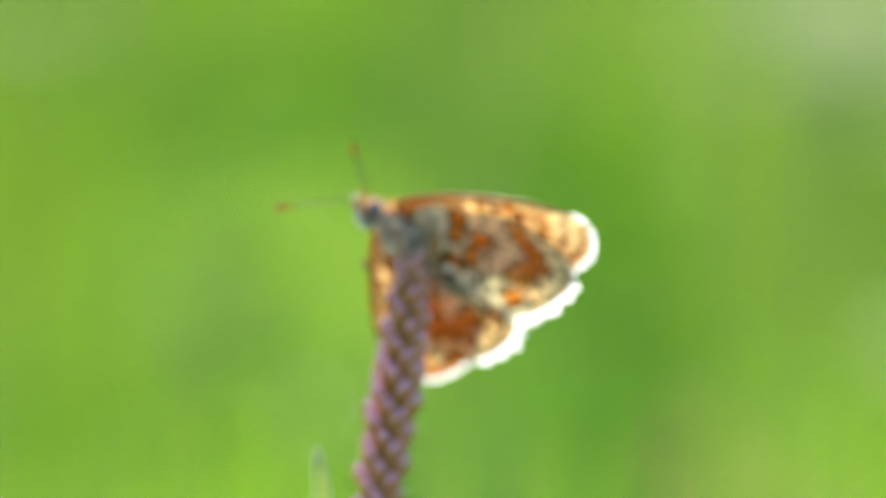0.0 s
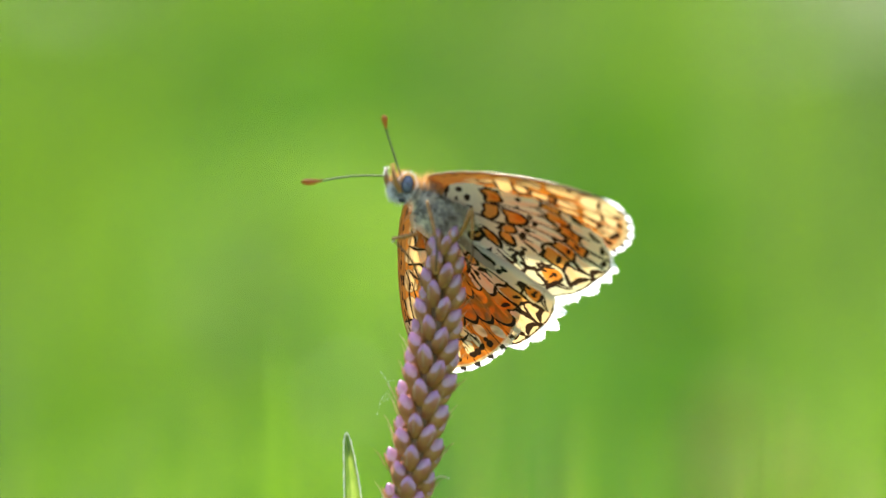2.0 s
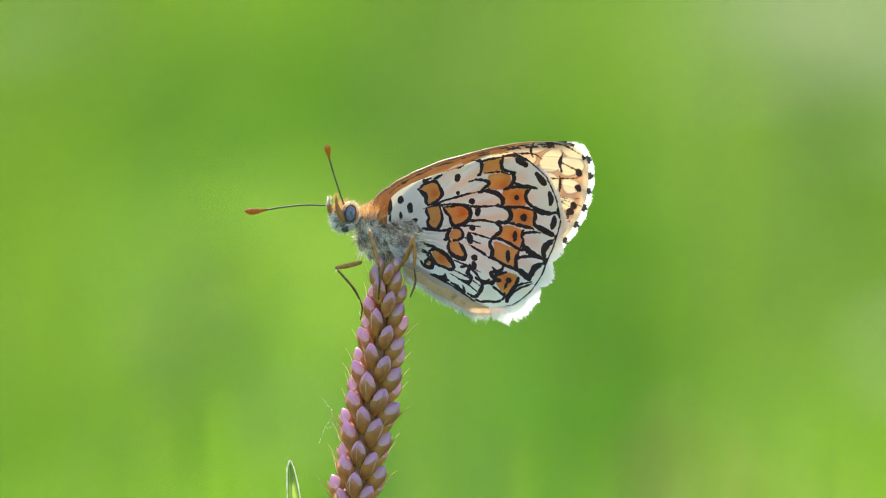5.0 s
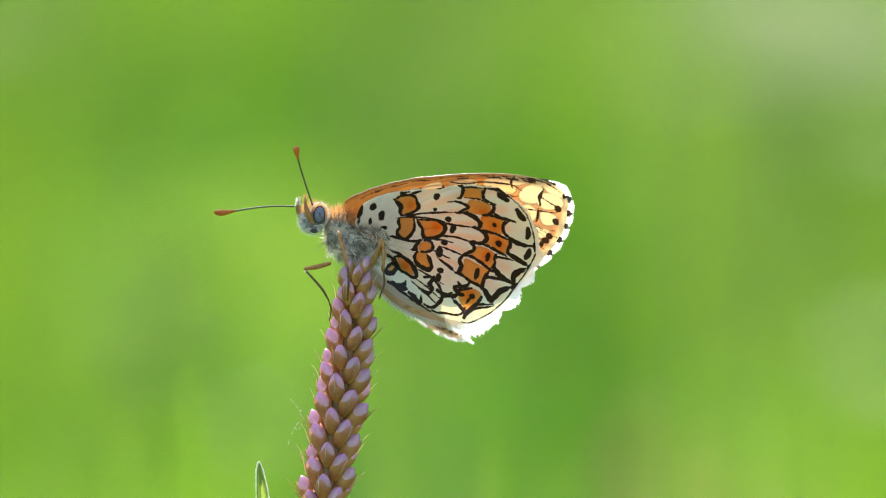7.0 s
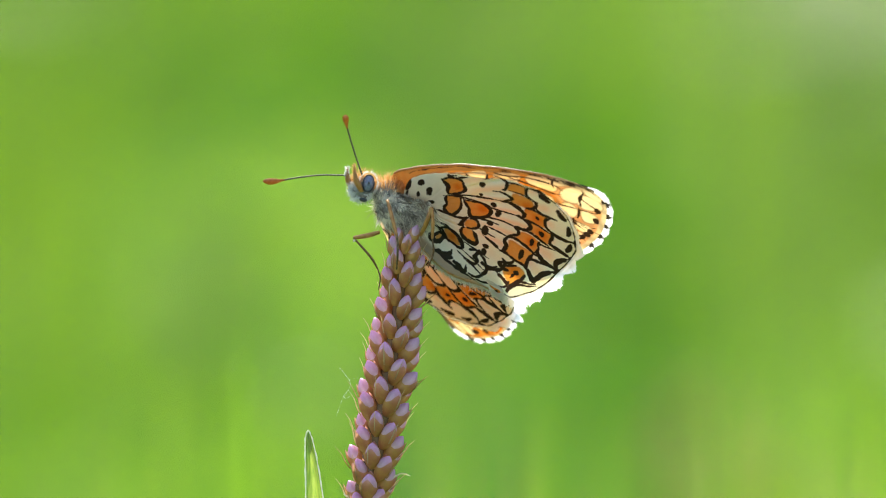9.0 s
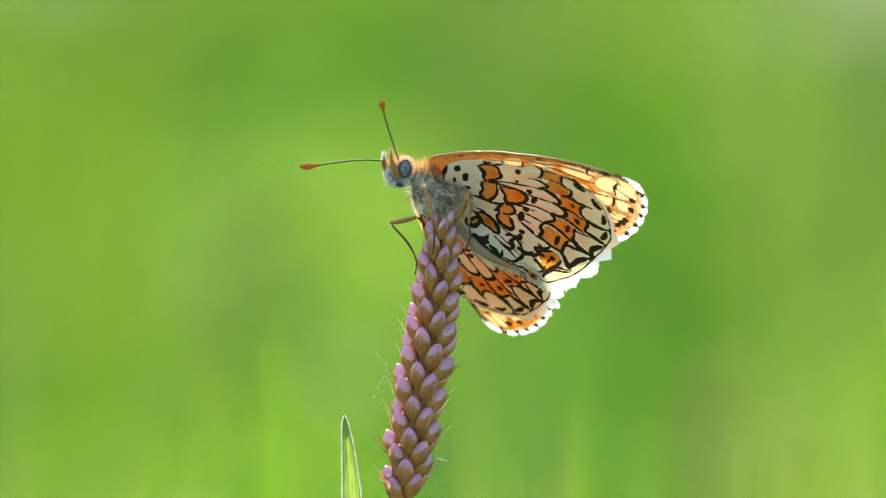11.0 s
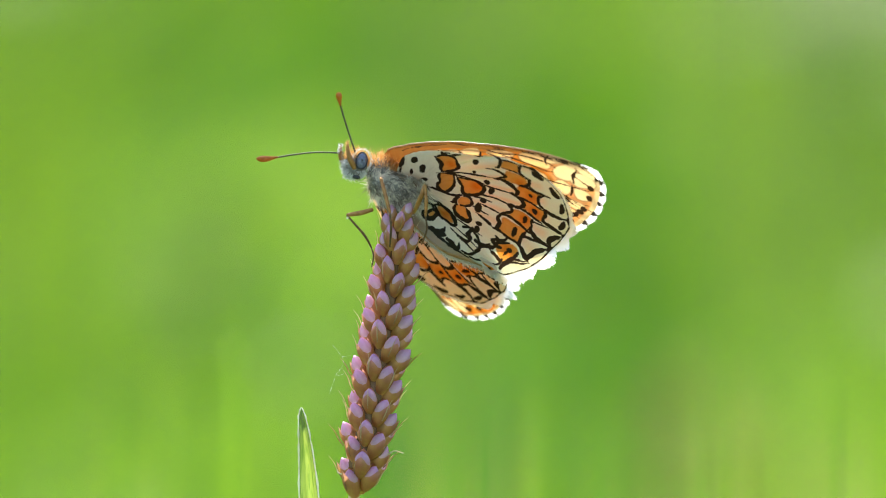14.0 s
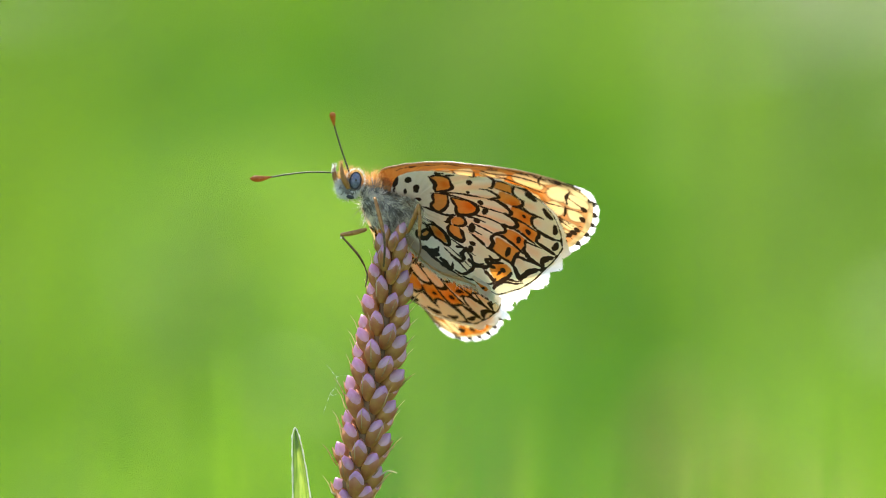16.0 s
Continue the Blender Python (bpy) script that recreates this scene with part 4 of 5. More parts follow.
    m.line(0.08, ((6.37, -0.55), (8.02, -0.45), (9.72, -0.59)))
    m.line(0.19, ((4.29, -2.33), (4.91, -2.17), (5.48, -2.07), (5.91, -1.68), (5.82, -1.38)))
    m.line(0.16, ((5.7, -2.07), (6.39, -1.86)))
    m.line(0.19, ((6.72, -1.96), (7.47, -1.97), (8.38, -2.18), (8.01, -1.54)))
    m.line(0.21, ((7.04, 0.16), (7.84, 0.73), (7.91, -0.02), (8.46, -0.27), (8.44, -0.89), (7.34, -1.11)))
    m.line(0.19, ((8.86, -2), (9.55, -1.95), (9.96, -1.45), (9.97, -0.6), (9.66, -0.13), (8.91, -0.06)))
    m.line(0.16, ((9.54, 0.06), (10.03, 0.03), (10.33, 0.55)))
    m.line(0.16, ((10.39, 0.42), (10.93, 0.75), (10.67, 1.55), (10.09, 1.88)))
    m.line(0.12, ((9.8, -2.08), (10.53, -2.01), (11.25, -1.54), (12.17, -1.06), (12.56, -0.25), (12.44, 0.14)))
    m.line(0.08, ((6.25, -1.08), (8.49, -1.11), (10.02, -1.38)))
    m.line(0.08, ((7.76, 0.61), (9.56, 0.08)))
    m.line(0.12, ((4.69, -2.32), (7.02, -2.22), (9.84, -2.32)))
    m.line(0.1, ((3.57, 8.37), (4.07, 8.94)))
    m.line(0.1, ((4.2, 6.05), (5.19, 6.4), (5.96, 6.72)))
    m.line(0.1, ((4.89, 6.09), (5.92, 6.78), (7.47, 7.79)))
    m.line(0.1, ((5.63, 4.75), (6.81, 5.63), (8.1, 6.2)))
    m.line(0.1, ((5.56, 4.89), (6.62, 5.56), (8.18, 6.15)))
    m.line(0.1, ((6.13, 3.79), (7.38, 4.14), (8.6, 4.44)))
    m.line(0.12, ((6.7, 2.65), (8.12, 2.66), (9.21, 2.57)))
    m.line(0.1, ((7.83, 0.46), (8.51, 0.52), (9.43, 0.04)))
    m.line(0.1, ((4.34, 3.49), (5.63, 4.3), (6.95, 4.95)))
    m.line(0.1, ((5.76, 3.01), (6.89, 3.21), (7.75, 3.4)))
    # black spots
    m.spot(2.29, 8.14, 0.46, 0.35, 99)
    m.spot(3.13, 6.77, 0.22, 0.21, 121)
    m.spot(4.88, 6.81, 0.35, 0.35, 121)
    m.spot(5.98, 6.14, 0.49, 0.35, 109)
    m.spot(6.22, 4.41, 0.40, 0.32, 30)
    m.spot(6.5, 3.33, 0.59, 0.37, 127)
    m.spot(-2.03, 2.92, 0.45, 0.36, 116)
    m.spot(-0.73, 2.73, 0.56, 0.32, 125)
    m.spot(-2.75, 1.7, 0.90, 0.27, 114)
    m.spot(-2.12, 0.66, 0.39, 0.16, 119)
    m.spot(0.31, 1.74, 0.46, 0.25, 58)
    m.spot(-1.27, 1.5, 0.39, 0.19, 118)
    m.spot(1.29, 1.02, 0.41, 0.24, 30)
    m.spot(8.86, 9.6, 0.29, 0.28, 122)
    m.spot(10.56, 8.14, 0.41, 0.34, 121)
    m.spot(10.74, 6.02, 0.63, 0.27, 114)
    m.spot(11.06, 3.79, 0.65, 0.27, 117)
    m.spot(12.24, 1.57, 0.32, 0.29, 31)
    m.spot(12.23, 0.92, 0.45, 0.18, 100)
    m.spot(6.53, 3.23, 0.58, 0.39, 128)
    m.spot(7.88, 1.75, 0.38, 0.33, 30)
    m.spot(8.22, 0.99, 0.51, 0.30, 127)
    # dark crescents along the margin
    m.line(0.31, ((6.82, 13), (7.93, 12.97)))
    m.line(0.31, ((9.43, 12.76), (10.69, 12.31)))
    m.line(0.18, ((8.79, 13.65), (9.76, 13.5)))
    m.line(0.28, ((11.62, 11.77), (12.06, 11.34), (12.29, 10.79)))
    m.line(0.28, ((13.35, 9.91), (13.54, 9.38), (13.68, 8.73)))
    m.line(0.18, ((11.61, 12.81), (12.26, 12.23)))
    m.line(0.26, ((13.29, 10.78), (14.05, 10.14)))
    m.line(0.31, ((14.43, 7.68), (14.09, 6.88), (14.15, 6.1), (14.53, 5.68)))
    m.line(0.28, ((14.54, 4.91), (13.99, 4.04), (13.96, 2.98)))
    m.line(0.39, ((14.63, 8.24), (15.06, 8)))
    m.line(0.31, ((15.16, 5.74), (14.83, 5.09)))
    m.line(0.16, ((5.34, 12.5), (6.5, 13.31), (8.05, 13.49)))


def fore_marks(m):
    # cream cells
    m.pale(((9.85, 14.75), (9.82, 15.8), (10.57, 16.71), (11.29, 16.05), (11.36, 15.07), (10.37, 14.4)))
    m.pale(((11.55, 15.89), (11.79, 16.64), (12.96, 17.16), (13.61, 16.71), (12.81, 15.51), (11.95, 15.31)))
    m.pale(((9.7, 17.03), (10.1, 18.16), (10.67, 17.88), (10.16, 16.56)))
    m.pale(((7.91, 15.81), (8.24, 16.6), (9.2, 16.83), (8.87, 15.79), (8.39, 15.31)))
    m.pale(((10.89, 13.07), (11.3, 14.19), (12.33, 14.04), (12.56, 12.97), (11.62, 12.56)))
    m.pale(((12.98, 14.57), (13.97, 15.08), (14.5, 14.74), (13.81, 13.94)))
    m.pale(((13.48, 12.56), (14.6, 13.3), (15.03, 12.91), (14.19, 12.17)))
    m.pale(((11.48, 11.86), (12.09, 12.32), (13.12, 11.92), (12.74, 11.23), (11.88, 11.29)))
    m.pale(((13.37, 11.4), (14.64, 11.75), (14.98, 11.53), (14.08, 10.93)))
    m.pale(((6.19, 12.97), (6.54, 14.22), (8.33, 14.94), (8.92, 14.19), (7.18, 12.9)))
    m.pale(((8.03, 11.86), (9.43, 13.16), (10.25, 12.69), (8.82, 11.46)))
    m.pale(((5.54, 10.42), (7.19, 11.16), (7.55, 10.41), (6.11, 9.72)))
    m.pale(((4.05, 9.6), (4.83, 10.17), (5.36, 9.33), (4.49, 8.69)))
    m.pale(((3.93, 10.81), (5.25, 11.99), (5.94, 11.54), (4.47, 10.67)))
    m.pale(((10.86, 17.58), (12.25, 18.15), (13.04, 17.75), (11.53, 17.17)))
    m.pale(((8.89, 10.83), (10.04, 11.88), (10.93, 11.53), (9.7, 10.64)))
    m.pale(((0.08, 4.55), (0.63, 6.05), (1.23, 6.01), (0.74, 4.88)))
    m.pale(((1.09, 6.07), (1.57, 7.45), (2.11, 7.32), (1.73, 6.2)))
    m.pale(((2.09, 7.83), (2.85, 9.64), (3.75, 9), (4.18, 7.89), (3.44, 6.79)))
    m.pale(((3.82, 10.32), (4.45, 11.69), (5.48, 12.5), (5.73, 11.98), (4.6, 10.4)))
    # brown veins and rings
    m.line(0.07, ((3.59, 10.55), (4.99, 11.55), (6, 12.89), (8.36, 14.87), (9.7, 15.06)))
    m.vein(0.12, ((3.59, 10.55), (4.99, 11.55), (6, 12.89), (8.36, 14.87), (9.7, 15.06)))
    m.line(0.07, ((5.09, 11.34), (7.21, 12.83), (9.16, 13.71), (9.87, 14.46)))
    m.vein(0.12, ((5.09, 11.34), (7.21, 12.83), (9.16, 13.71), (9.87, 14.46)))
    m.line(0.08, ((4.05, 9.6), (5.88, 10.69), (8.23, 12.2), (10.21, 13.01), (12.34, 14.51), (14.01, 15.74)))
    m.vein(0.16, ((4.05, 9.6), (5.88, 10.69), (8.23, 12.2), (10.21, 13.01), (12.34, 14.51), (14.01, 15.74)))
    m.line(0.08, ((4.82, 8.02), (6.21, 9.52), (8.27, 10.64), (10.13, 11.71), (12.53, 12.65), (14.57, 13.37)))
    m.vein(0.16, ((4.82, 8.02), (6.21, 9.52), (8.27, 10.64), (10.13, 11.71), (12.53, 12.65), (14.57, 13.37)))
    m.line(0.07, ((8.92, 16.66), (10.83, 17.65), (13.04, 17.88)))
    m.vein(0.12, ((8.92, 16.66), (10.83, 17.65), (13.04, 17.88)))
    m.line(0.07, ((11.41, 15.95), (13.71, 16.36)))
    m.vein(0.12, ((11.41, 15.95), (13.71, 16.36)))
    m.line(0.07, ((10.85, 11.7), (13.08, 12.49), (14.87, 12.75)))
    m.vein(0.12, ((10.85, 11.7), (13.08, 12.49), (14.87, 12.75)))
    m.line(0.07, ((12.19, 11.39), (13.88, 11.34), (15.11, 11.51)))
    m.vein(0.12, ((12.19, 11.39), (13.88, 11.34), (15.11, 11.51)))
    m.line(0.13, ((7.31, 11.25), (7.3, 12.16), (7.91, 11.97), (8.2, 11.02), (7.83, 10.57), (7.31, 11.25)))
    m.vein(0.25, ((7.31, 11.25), (7.3, 12.16), (7.91, 11.97), (8.2, 11.02), (7.83, 10.57), (7.31, 11.25)))
    m.line(0.11, ((4.96, 10.07), (5.38, 10.35), (5.79, 9.91), (5.66, 9.21)))
    m.vein(0.22, ((4.96, 10.07), (5.38, 10.35), (5.79, 9.91), (5.66, 9.21)))
    m.line(0.1, ((7.79, 16.56), (8.1, 15.17), (8.71, 14.65)))
    m.vein(0.19, ((7.79, 16.56), (8.1, 15.17), (8.71, 14.65)))
    m.line(0.1, ((0.59, 5.88), (1.48, 6.22), (2.22, 7.09)))
    m.vein(0.19, ((0.59, 5.88), (1.48, 6.22), (2.22, 7.09)))
    m.line(0.11, ((1.87, 7.79), (2.57, 7.44), (3.3, 6.59)))
    m.vein(0.22, ((1.87, 7.79), (2.57, 7.44), (3.3, 6.59)))
    m.line(0.11, ((3.42, 9.67), (4.28, 8.65), (5.34, 8.88), (5.79, 9.91)))
    m.vein(0.22, ((3.42, 9.67), (4.28, 8.65), (5.34, 8.88), (5.79, 9.91)))
    m.line(0.1, ((3.96, 10.26), (5.03, 10.5), (5.85, 10.02)))
    m.vein(0.19, ((3.96, 10.26), (5.03, 10.5), (5.85, 10.02)))
    for pts in (((11.1, 16.9), (11.45, 15.8), (12.1, 15.2)), ((12.2, 14.7), (12.75, 14.1), (13.1, 13.4)), ((12.9, 12.9), (13.3, 12.3), (13.2, 11.6))):
        m.line(0.15, pts)
    # black spots before the margin
    m.spot(9.41, 16.89, 0.47, 0.38, 38)
    m.spot(11.34, 18.32, 0.39, 0.34, 8)
    m.spot(13.16, 17.84, 0.26, 0.30, 59)
    m.spot(13.68, 16.18, 0.37, 0.47, 61)
    m.spot(14.56, 14.85, 0.34, 0.42, 62)
    m.spot(15.19, 13.07, 0.34, 0.42, 61)
    m.spot(15.17, 11.54, 0.51, 0.31, 72)
    m.spot(14.78, 10.39, 0.26, 0.27, 61)


def hind_pattern(u, v):
    r, ang = np.hypot(u, v), np.degrees(np.arctan2(v, u))
    m = Marks(u, v, -1)
    hind_marks(m)
    turned = ang + 0.8 * (r - 16)
    borders = (-7, 9.5, 20.5, 30.5, 40, 49, 58, 69, 80)
    i, x, near = cells(turned, borders)
    d_vein = np.radians(near) * r
    rim = np.interp(ang, [p[0] for p in HIND_RIM], [p[1] for p in HIND_RIM])
    dark = np.maximum(m.dark, np.where((r > 11) & (ang > -5) & (ang < 70), 0.08 - np.abs(r - rim + 0.16), -1))
    vein = np.clip(1 - d_vein / 0.16, 0, 1) * (r > 2)
    blush = np.clip((r - 5.0) / 3.5, 0, 1) * np.clip((v - 0.8) / 2.0, 0, 1) * np.clip((15.4 - r) / 0.8, 0.25, 1) * np.clip(1.25 - 1.6 * np.abs(x), 0, 1)
    ember = np.full(u.shape, 0.15)
    for cu, cv, size in ((8.9, 9.5, 1.0), (10.6, 8.2, 0.9), (10.7, 6.0, 0.7), (12.1, 1.5, 1.3), (7.2, 9.9, 0.8), (4.5, 5.3, 0.9), (0.9, 5.5, 0.5), (4.8, -0.1, 0.5)):
        ember = np.maximum(ember, np.exp(-((u - cu) ** 2 + (v - cv) ** 2) / (1.1 * size)))
    dusk = np.clip((2.0 - r) / 1.4, 0, 0.85) + 0.20 * np.clip((6.5 - r) / 4, 0, 1) + np.clip((-2.0 - v) / 1.2, 0, 0.35) + np.where(m.rust > 0, np.clip((0.5 - ember) * 0.35, 0, 0.15) + np.clip(0.30 - m.rust, 0, 0.3) * 0.8, 0) + 0.42 * ease((-1.9 - v) / 0.5) * (r > 3)
    return dark, m.rust, np.clip(dusk, 0, 1), vein, blush, ember, np.zeros(u.shape)


def fore_pattern(u, v):
    r, ang = np.hypot(u, v), np.degrees(np.arctan2(v, u))
    m = Marks(u, v, 0.5)
    fore_marks(m)
    turned = ang + 1.3 * (r - 20)
    borders = (-10, 6, 15, 23, 29, 35.5, 41.5, 46.7, 51.3, 55.8, 60.5, 75)
    i, x, near = cells(turned, borders)
    d_vein = np.radians(near) * r
    wide = np.radians(x * 2.6) * r
    hidden = np.clip((44 - ang) / 4, 0, 1)                   # the part that the hindwing mostly covers
    pale = np.maximum(-1.0, 0.5 * (1 - np.hypot((r - 17.6 - 0.7 * np.sin(i * 1.2)) / 0.9, wide / 0.5)))
    rust = np.where((hidden > 0) & (r > 16.2), np.minimum(m.rust, -pale * 2), m.rust)
    limit = np.interp(ang, [p[0] for p in FORE_RIM], [p[1] for p in FORE_RIM])
    rust = np.minimum(rust, np.where(ang < 59, (limit - 0.45 - r) * 0.8 + 0.1, 1))
    dark = m.dark
    dark = np.maximum(dark, np.where((hidden > 0.3) & (i > 3), 0.42 - np.hypot((r - limit + 1.25) * 0.85, wide * 1.1), -1))
    dark = np.maximum(dark, np.where(hidden > 0.5, 0.22 - np.abs(r - 16.4 + 0.9 * x * x - 0.5 * np.sin(i * 1.3)), -1))
    dark = np.maximum(dark, np.where(hidden > 0.5, 0.18 - np.abs(r - 12.4 + 1.1 * x * x - 0.6 * np.sin(i * 2.3)), -1))
    dark = np.maximum(dark, np.where(r > 16, 0.05, 0.03) - d_vein + np.where(hidden > 0, 0, -1))
    for at in (12.6, 15.6, 17.4, 19.0):                          # short dashes along the leading edge
        dark = np.maximum(dark, np.where(ang > 58, np.minimum(0.30 - np.abs(r - at) * 0.5, 0.12 - np.abs((limit - r) * 0.45 - 0.55)), -1))
    vein = np.clip(1 - d_vein / 0.16, 0, 1) * (r > 2)
    rib = np.clip((1.1 - (limit - r) * 0.45) / 0.5, 0, 0.82) * np.clip((ang - 56) / 3, 0, 1)
    deep = np.interp(ang, (30, 40, 50, 58), (2.2, 3.0, 5.2, 6.2)) + 0.35 * np.sin(i * 2.1)
    cream = ease((r - limit + deep) / 0.9) * ease((r - 14.5) / 2.5)                        # pale ground of the wing tip
    brown = np.maximum(np.clip(0.5 + m.brown / 0.10, 0, 1) * 0.85 * (1 - cream), 0.8 * cream * np.clip(1.2 - np.abs(m.rust - 0.3 * cream) / 0.2, 0, 1))
    edge = (limit - r) * 0.45
    front = (ang > 57) & (r > 3) & (r < 19)
    wave = 0.06 * np.sin(r * 3.1) + 0.03 * np.sin(r * 7.3)
    dark = np.maximum(dark, np.where(front, 0.045 - np.abs(edge - 0.30) + 0.5 * wave, -1))
    smoke = np.clip(np.sin(u * 2.1 + 1.5 * np.sin(v * 1.3)) * np.sin(v * 2.6 + 1.3 * np.sin(u * 1.7)) + 0.15, 0, 1) * np.clip(m.rust * 3, 0, 1)
    dusk = np.maximum(np.maximum(brown, rib), np.maximum(np.clip((7.5 - r) / 3.0, 0, 0.8), np.clip((m.rust - 0.3 * cream) * 3, 0, 1) * (0.22 + 0.6 * smoke)))
    dusk = np.maximum(dusk, np.where(front, (0.72 + 0.28 * np.sin(edge * 11 + 0.6 * np.sin(r))) * ease((1.9 - edge) / 0.6) * ease((18.5 - r) / 4), 0))
    ember = 0.9 + 0.2 * np.cos(x * 2.5) * np.cos(r * 1.3)
    return dark, rust, np.clip(dusk, 0, 0.9), vein, np.clip((20.5 - r) / 4, 0.55, 0.9), ember, cream


def wing_sheet(kind, side, parent):
    """One wing: a fine sheet with its pattern, its veins, and a white fringe. side: -1 near, 1 far."""
    rim, pattern = (HIND_RIM, hind_pattern) if kind == "hindwing" else (FORE_RIM, fore_pattern)
    n, rows = 560, 170
    x, z, ang = rim_points(rim, n)
    frac = np.linspace(0, 1, rows) ** 0.8
    frac[0] = 0.004
    U, V = np.outer(frac, x), np.outer(frac, z)

    def bulge(u, v):
        """How far the wing bends out of its plane, in mm."""
        r = np.hypot(u, v)
        if kind == "forewing":
            return 0.25 * np.sin(np.clip(r / 22, 0, 1) * math.pi) * np.clip(v / 8, 0, 1)
        bend = 0.45 * np.tanh((v - 3.3) / 1.8) - 0.10
        if side > 0:
            return bend + 0.5 * np.clip(0.6 - v, 0, 1)
        bend = bend - 0.75 * ease((r - 12.2) / 2) * (0.5 + 0.5 * ease((6 - v) / 3)) * ease((v + 2.5) / 1.5)      # cupped outer margin
        bend = bend - 1.6 * np.clip((-1.0 - v) / 1.9, 0, 1) ** 1.1 * (1 - 0.85 * ease((u - 6) / 5))               # inner margin turned down
        return bend - 0.6 * ease((1.4 - v) / 2.4) * ease((u - 3.5) / 6)

    W = bulge(U, V)
    turned = np.degrees(np.arctan2(V, U))
    W = W + 0.05 * np.sin(turned * 0.7) * np.clip(np.hypot(U, V) / 12, 0, 1)           # pleats between veins
    dark, rust, dusk, vein, blush, ember, cream = pattern(U, V)
    if side < 0:
        rust = rust - 0.3 * cream
    else:
        cream = 0 * cream                                         # the upper side is rust up to its margin
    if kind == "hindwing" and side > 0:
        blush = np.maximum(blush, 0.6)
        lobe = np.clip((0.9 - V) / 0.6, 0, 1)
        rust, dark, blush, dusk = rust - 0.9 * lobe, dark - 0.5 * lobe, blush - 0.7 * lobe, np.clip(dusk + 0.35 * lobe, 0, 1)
    if kind == "hindwing" and side > 0:
        V = np.where(V < 0.3, 0.3 + (V - 0.3) * 0.08, V)              # the far inner lobe is folded up beside the body
    verts = np.stack([U, -side * W, V], -1).reshape(-1, 3) * MM
    j, i = np.meshgrid(np.arange(rows - 1), np.arange(n - 1), indexing="ij")
    k = (j * n + i).ravel()
    faces = np.stack([k, k + 1, k + n + 1, k + n], -1)
    me = bpy.data.meshes.new(kind)
    me.from_pydata(verts.tolist(), [], faces.tolist())
    me.materials.append(WING)
    me.polygons.foreach_set("use_smooth", [True] * len(me.polygons))
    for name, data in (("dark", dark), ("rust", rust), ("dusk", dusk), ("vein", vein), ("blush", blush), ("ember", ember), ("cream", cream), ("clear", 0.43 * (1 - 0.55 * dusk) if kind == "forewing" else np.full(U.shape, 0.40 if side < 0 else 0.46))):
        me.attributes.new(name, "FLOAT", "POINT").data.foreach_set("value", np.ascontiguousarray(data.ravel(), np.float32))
    wing = new(kind, me)
    wing.parent = parent
    # white fringe along the outer margin, in lobes between the veins; on the forewing dark where veins end
    lo, hi = (-10 if side < 0 else 2, 58) if kind == "hindwing" else (20, 60.5)
    pick = np.where((ang > lo) & (ang < hi))[0]
    rnd = np.random.RandomState(4 + side)
    borders = np.array((-60, 9.5, 20.5, 30.5, 40, 49, 58, 69)) if kind == "hindwing" else np.array((23, 29, 35.5, 41.5, 46.7, 51.3, 55.8, 60.5))
    band, faces, slots, roots, ways, lens, hair_slots = [], [], [], [], [], [], []
    for n_th, q in enumerate(pick):
        u, v = x[q], z[q]
        out = np.array((z[q + 1] - z[q - 1], -(x[q + 1] - x[q - 1])))
        out = out / np.hypot(*out)
        r = math.hypot(u, v)
        a = math.degrees(math.atan2(v, u)) + (0.8 * (r - 16) if kind == "hindwing" else 1.3 * (r - 20))
        gap = np.min(np.abs(a - borders)) / 4.5
        w = float(bulge(np.array(u), np.array(v))) * (1 if side < 0 else -1)
        reach = 0.30 + 0.58 * min(1, gap) ** 0.7 if kind == "hindwing" else 0.50 + 0.20 * min(1, gap)
        if kind == "hindwing":
            reach *= (1 + 0.55 * math.exp(-((ang[q] + 3) / 5.5) ** 2)) * (1 - 0.72 * min(1, max(0, (ang[q] - 32) / 12)))
            reach *= 1 + (0.5 if side > 0 else 0.35) * math.exp(-((ang[q] - 12) / 14) ** 2)
        taper = min(1, (n_th + 1) / 6, (len(pick) - n_th) / 24)
        for s, lift in ((-0.10, 0.02), (0.5 * reach * taper, 0.05), (reach * taper * (1 + 0.10 * rnd.normal()), 0.0)):
            band.append(((u + out[0] * s) * MM, (w + side * lift) * MM, (v + out[1] * s) * MM))
        ends = 1 if kind == "forewing" and gap < 0.23 else 0
        if n_th:
            k = 3 * n_th
            faces += [(k - 3, k - 2, k + 1, k), (k - 2, k - 1, k + 2, k + 1)]
            slots += [ends, ends * (gap < 0.10)]
        for _ in range(7):
            d = rnd.uniform(0.3, 1.0) * reach * taper
            side_step = rnd.uniform(-0.06, 0.06)
            roots.append(((u + out[0] * d - out[1] * side_step) * MM, (w + rnd.normal() * 0.05) * MM, (v + out[1] * d + out[0] * side_step) * MM))
            ways.append((out[0] + rnd.normal() * 0.25, rnd.normal() * 0.25, out[1] + rnd.normal() * 0.25))
            lens.append(rnd.uniform(0.10, 0.34) * (0.5 + 0.5 * min(1, gap)) * (1 + (kind == "hindwing") * math.exp(-((ang[q] + 1) / 5) ** 2)) * (0.3 + 0.7 * taper) * MM)
            hair_slots += [ends * (d < 0.6 * reach)] * 2
    mesh_object("fringe", band, faces, [FRINGE, FRINGE_DARK], wing, "white scalloped fringe", True, slots)
    v, f = hair_mesh(roots, ways, lens, 0.06 * MM, (0, 0, 0), 0.12, 7)
    mesh_object("fringe_hair", v, f, [FRINGE, FRINGE_DARK], wing, "fine white hairs of the fringe", False, hair_slots)
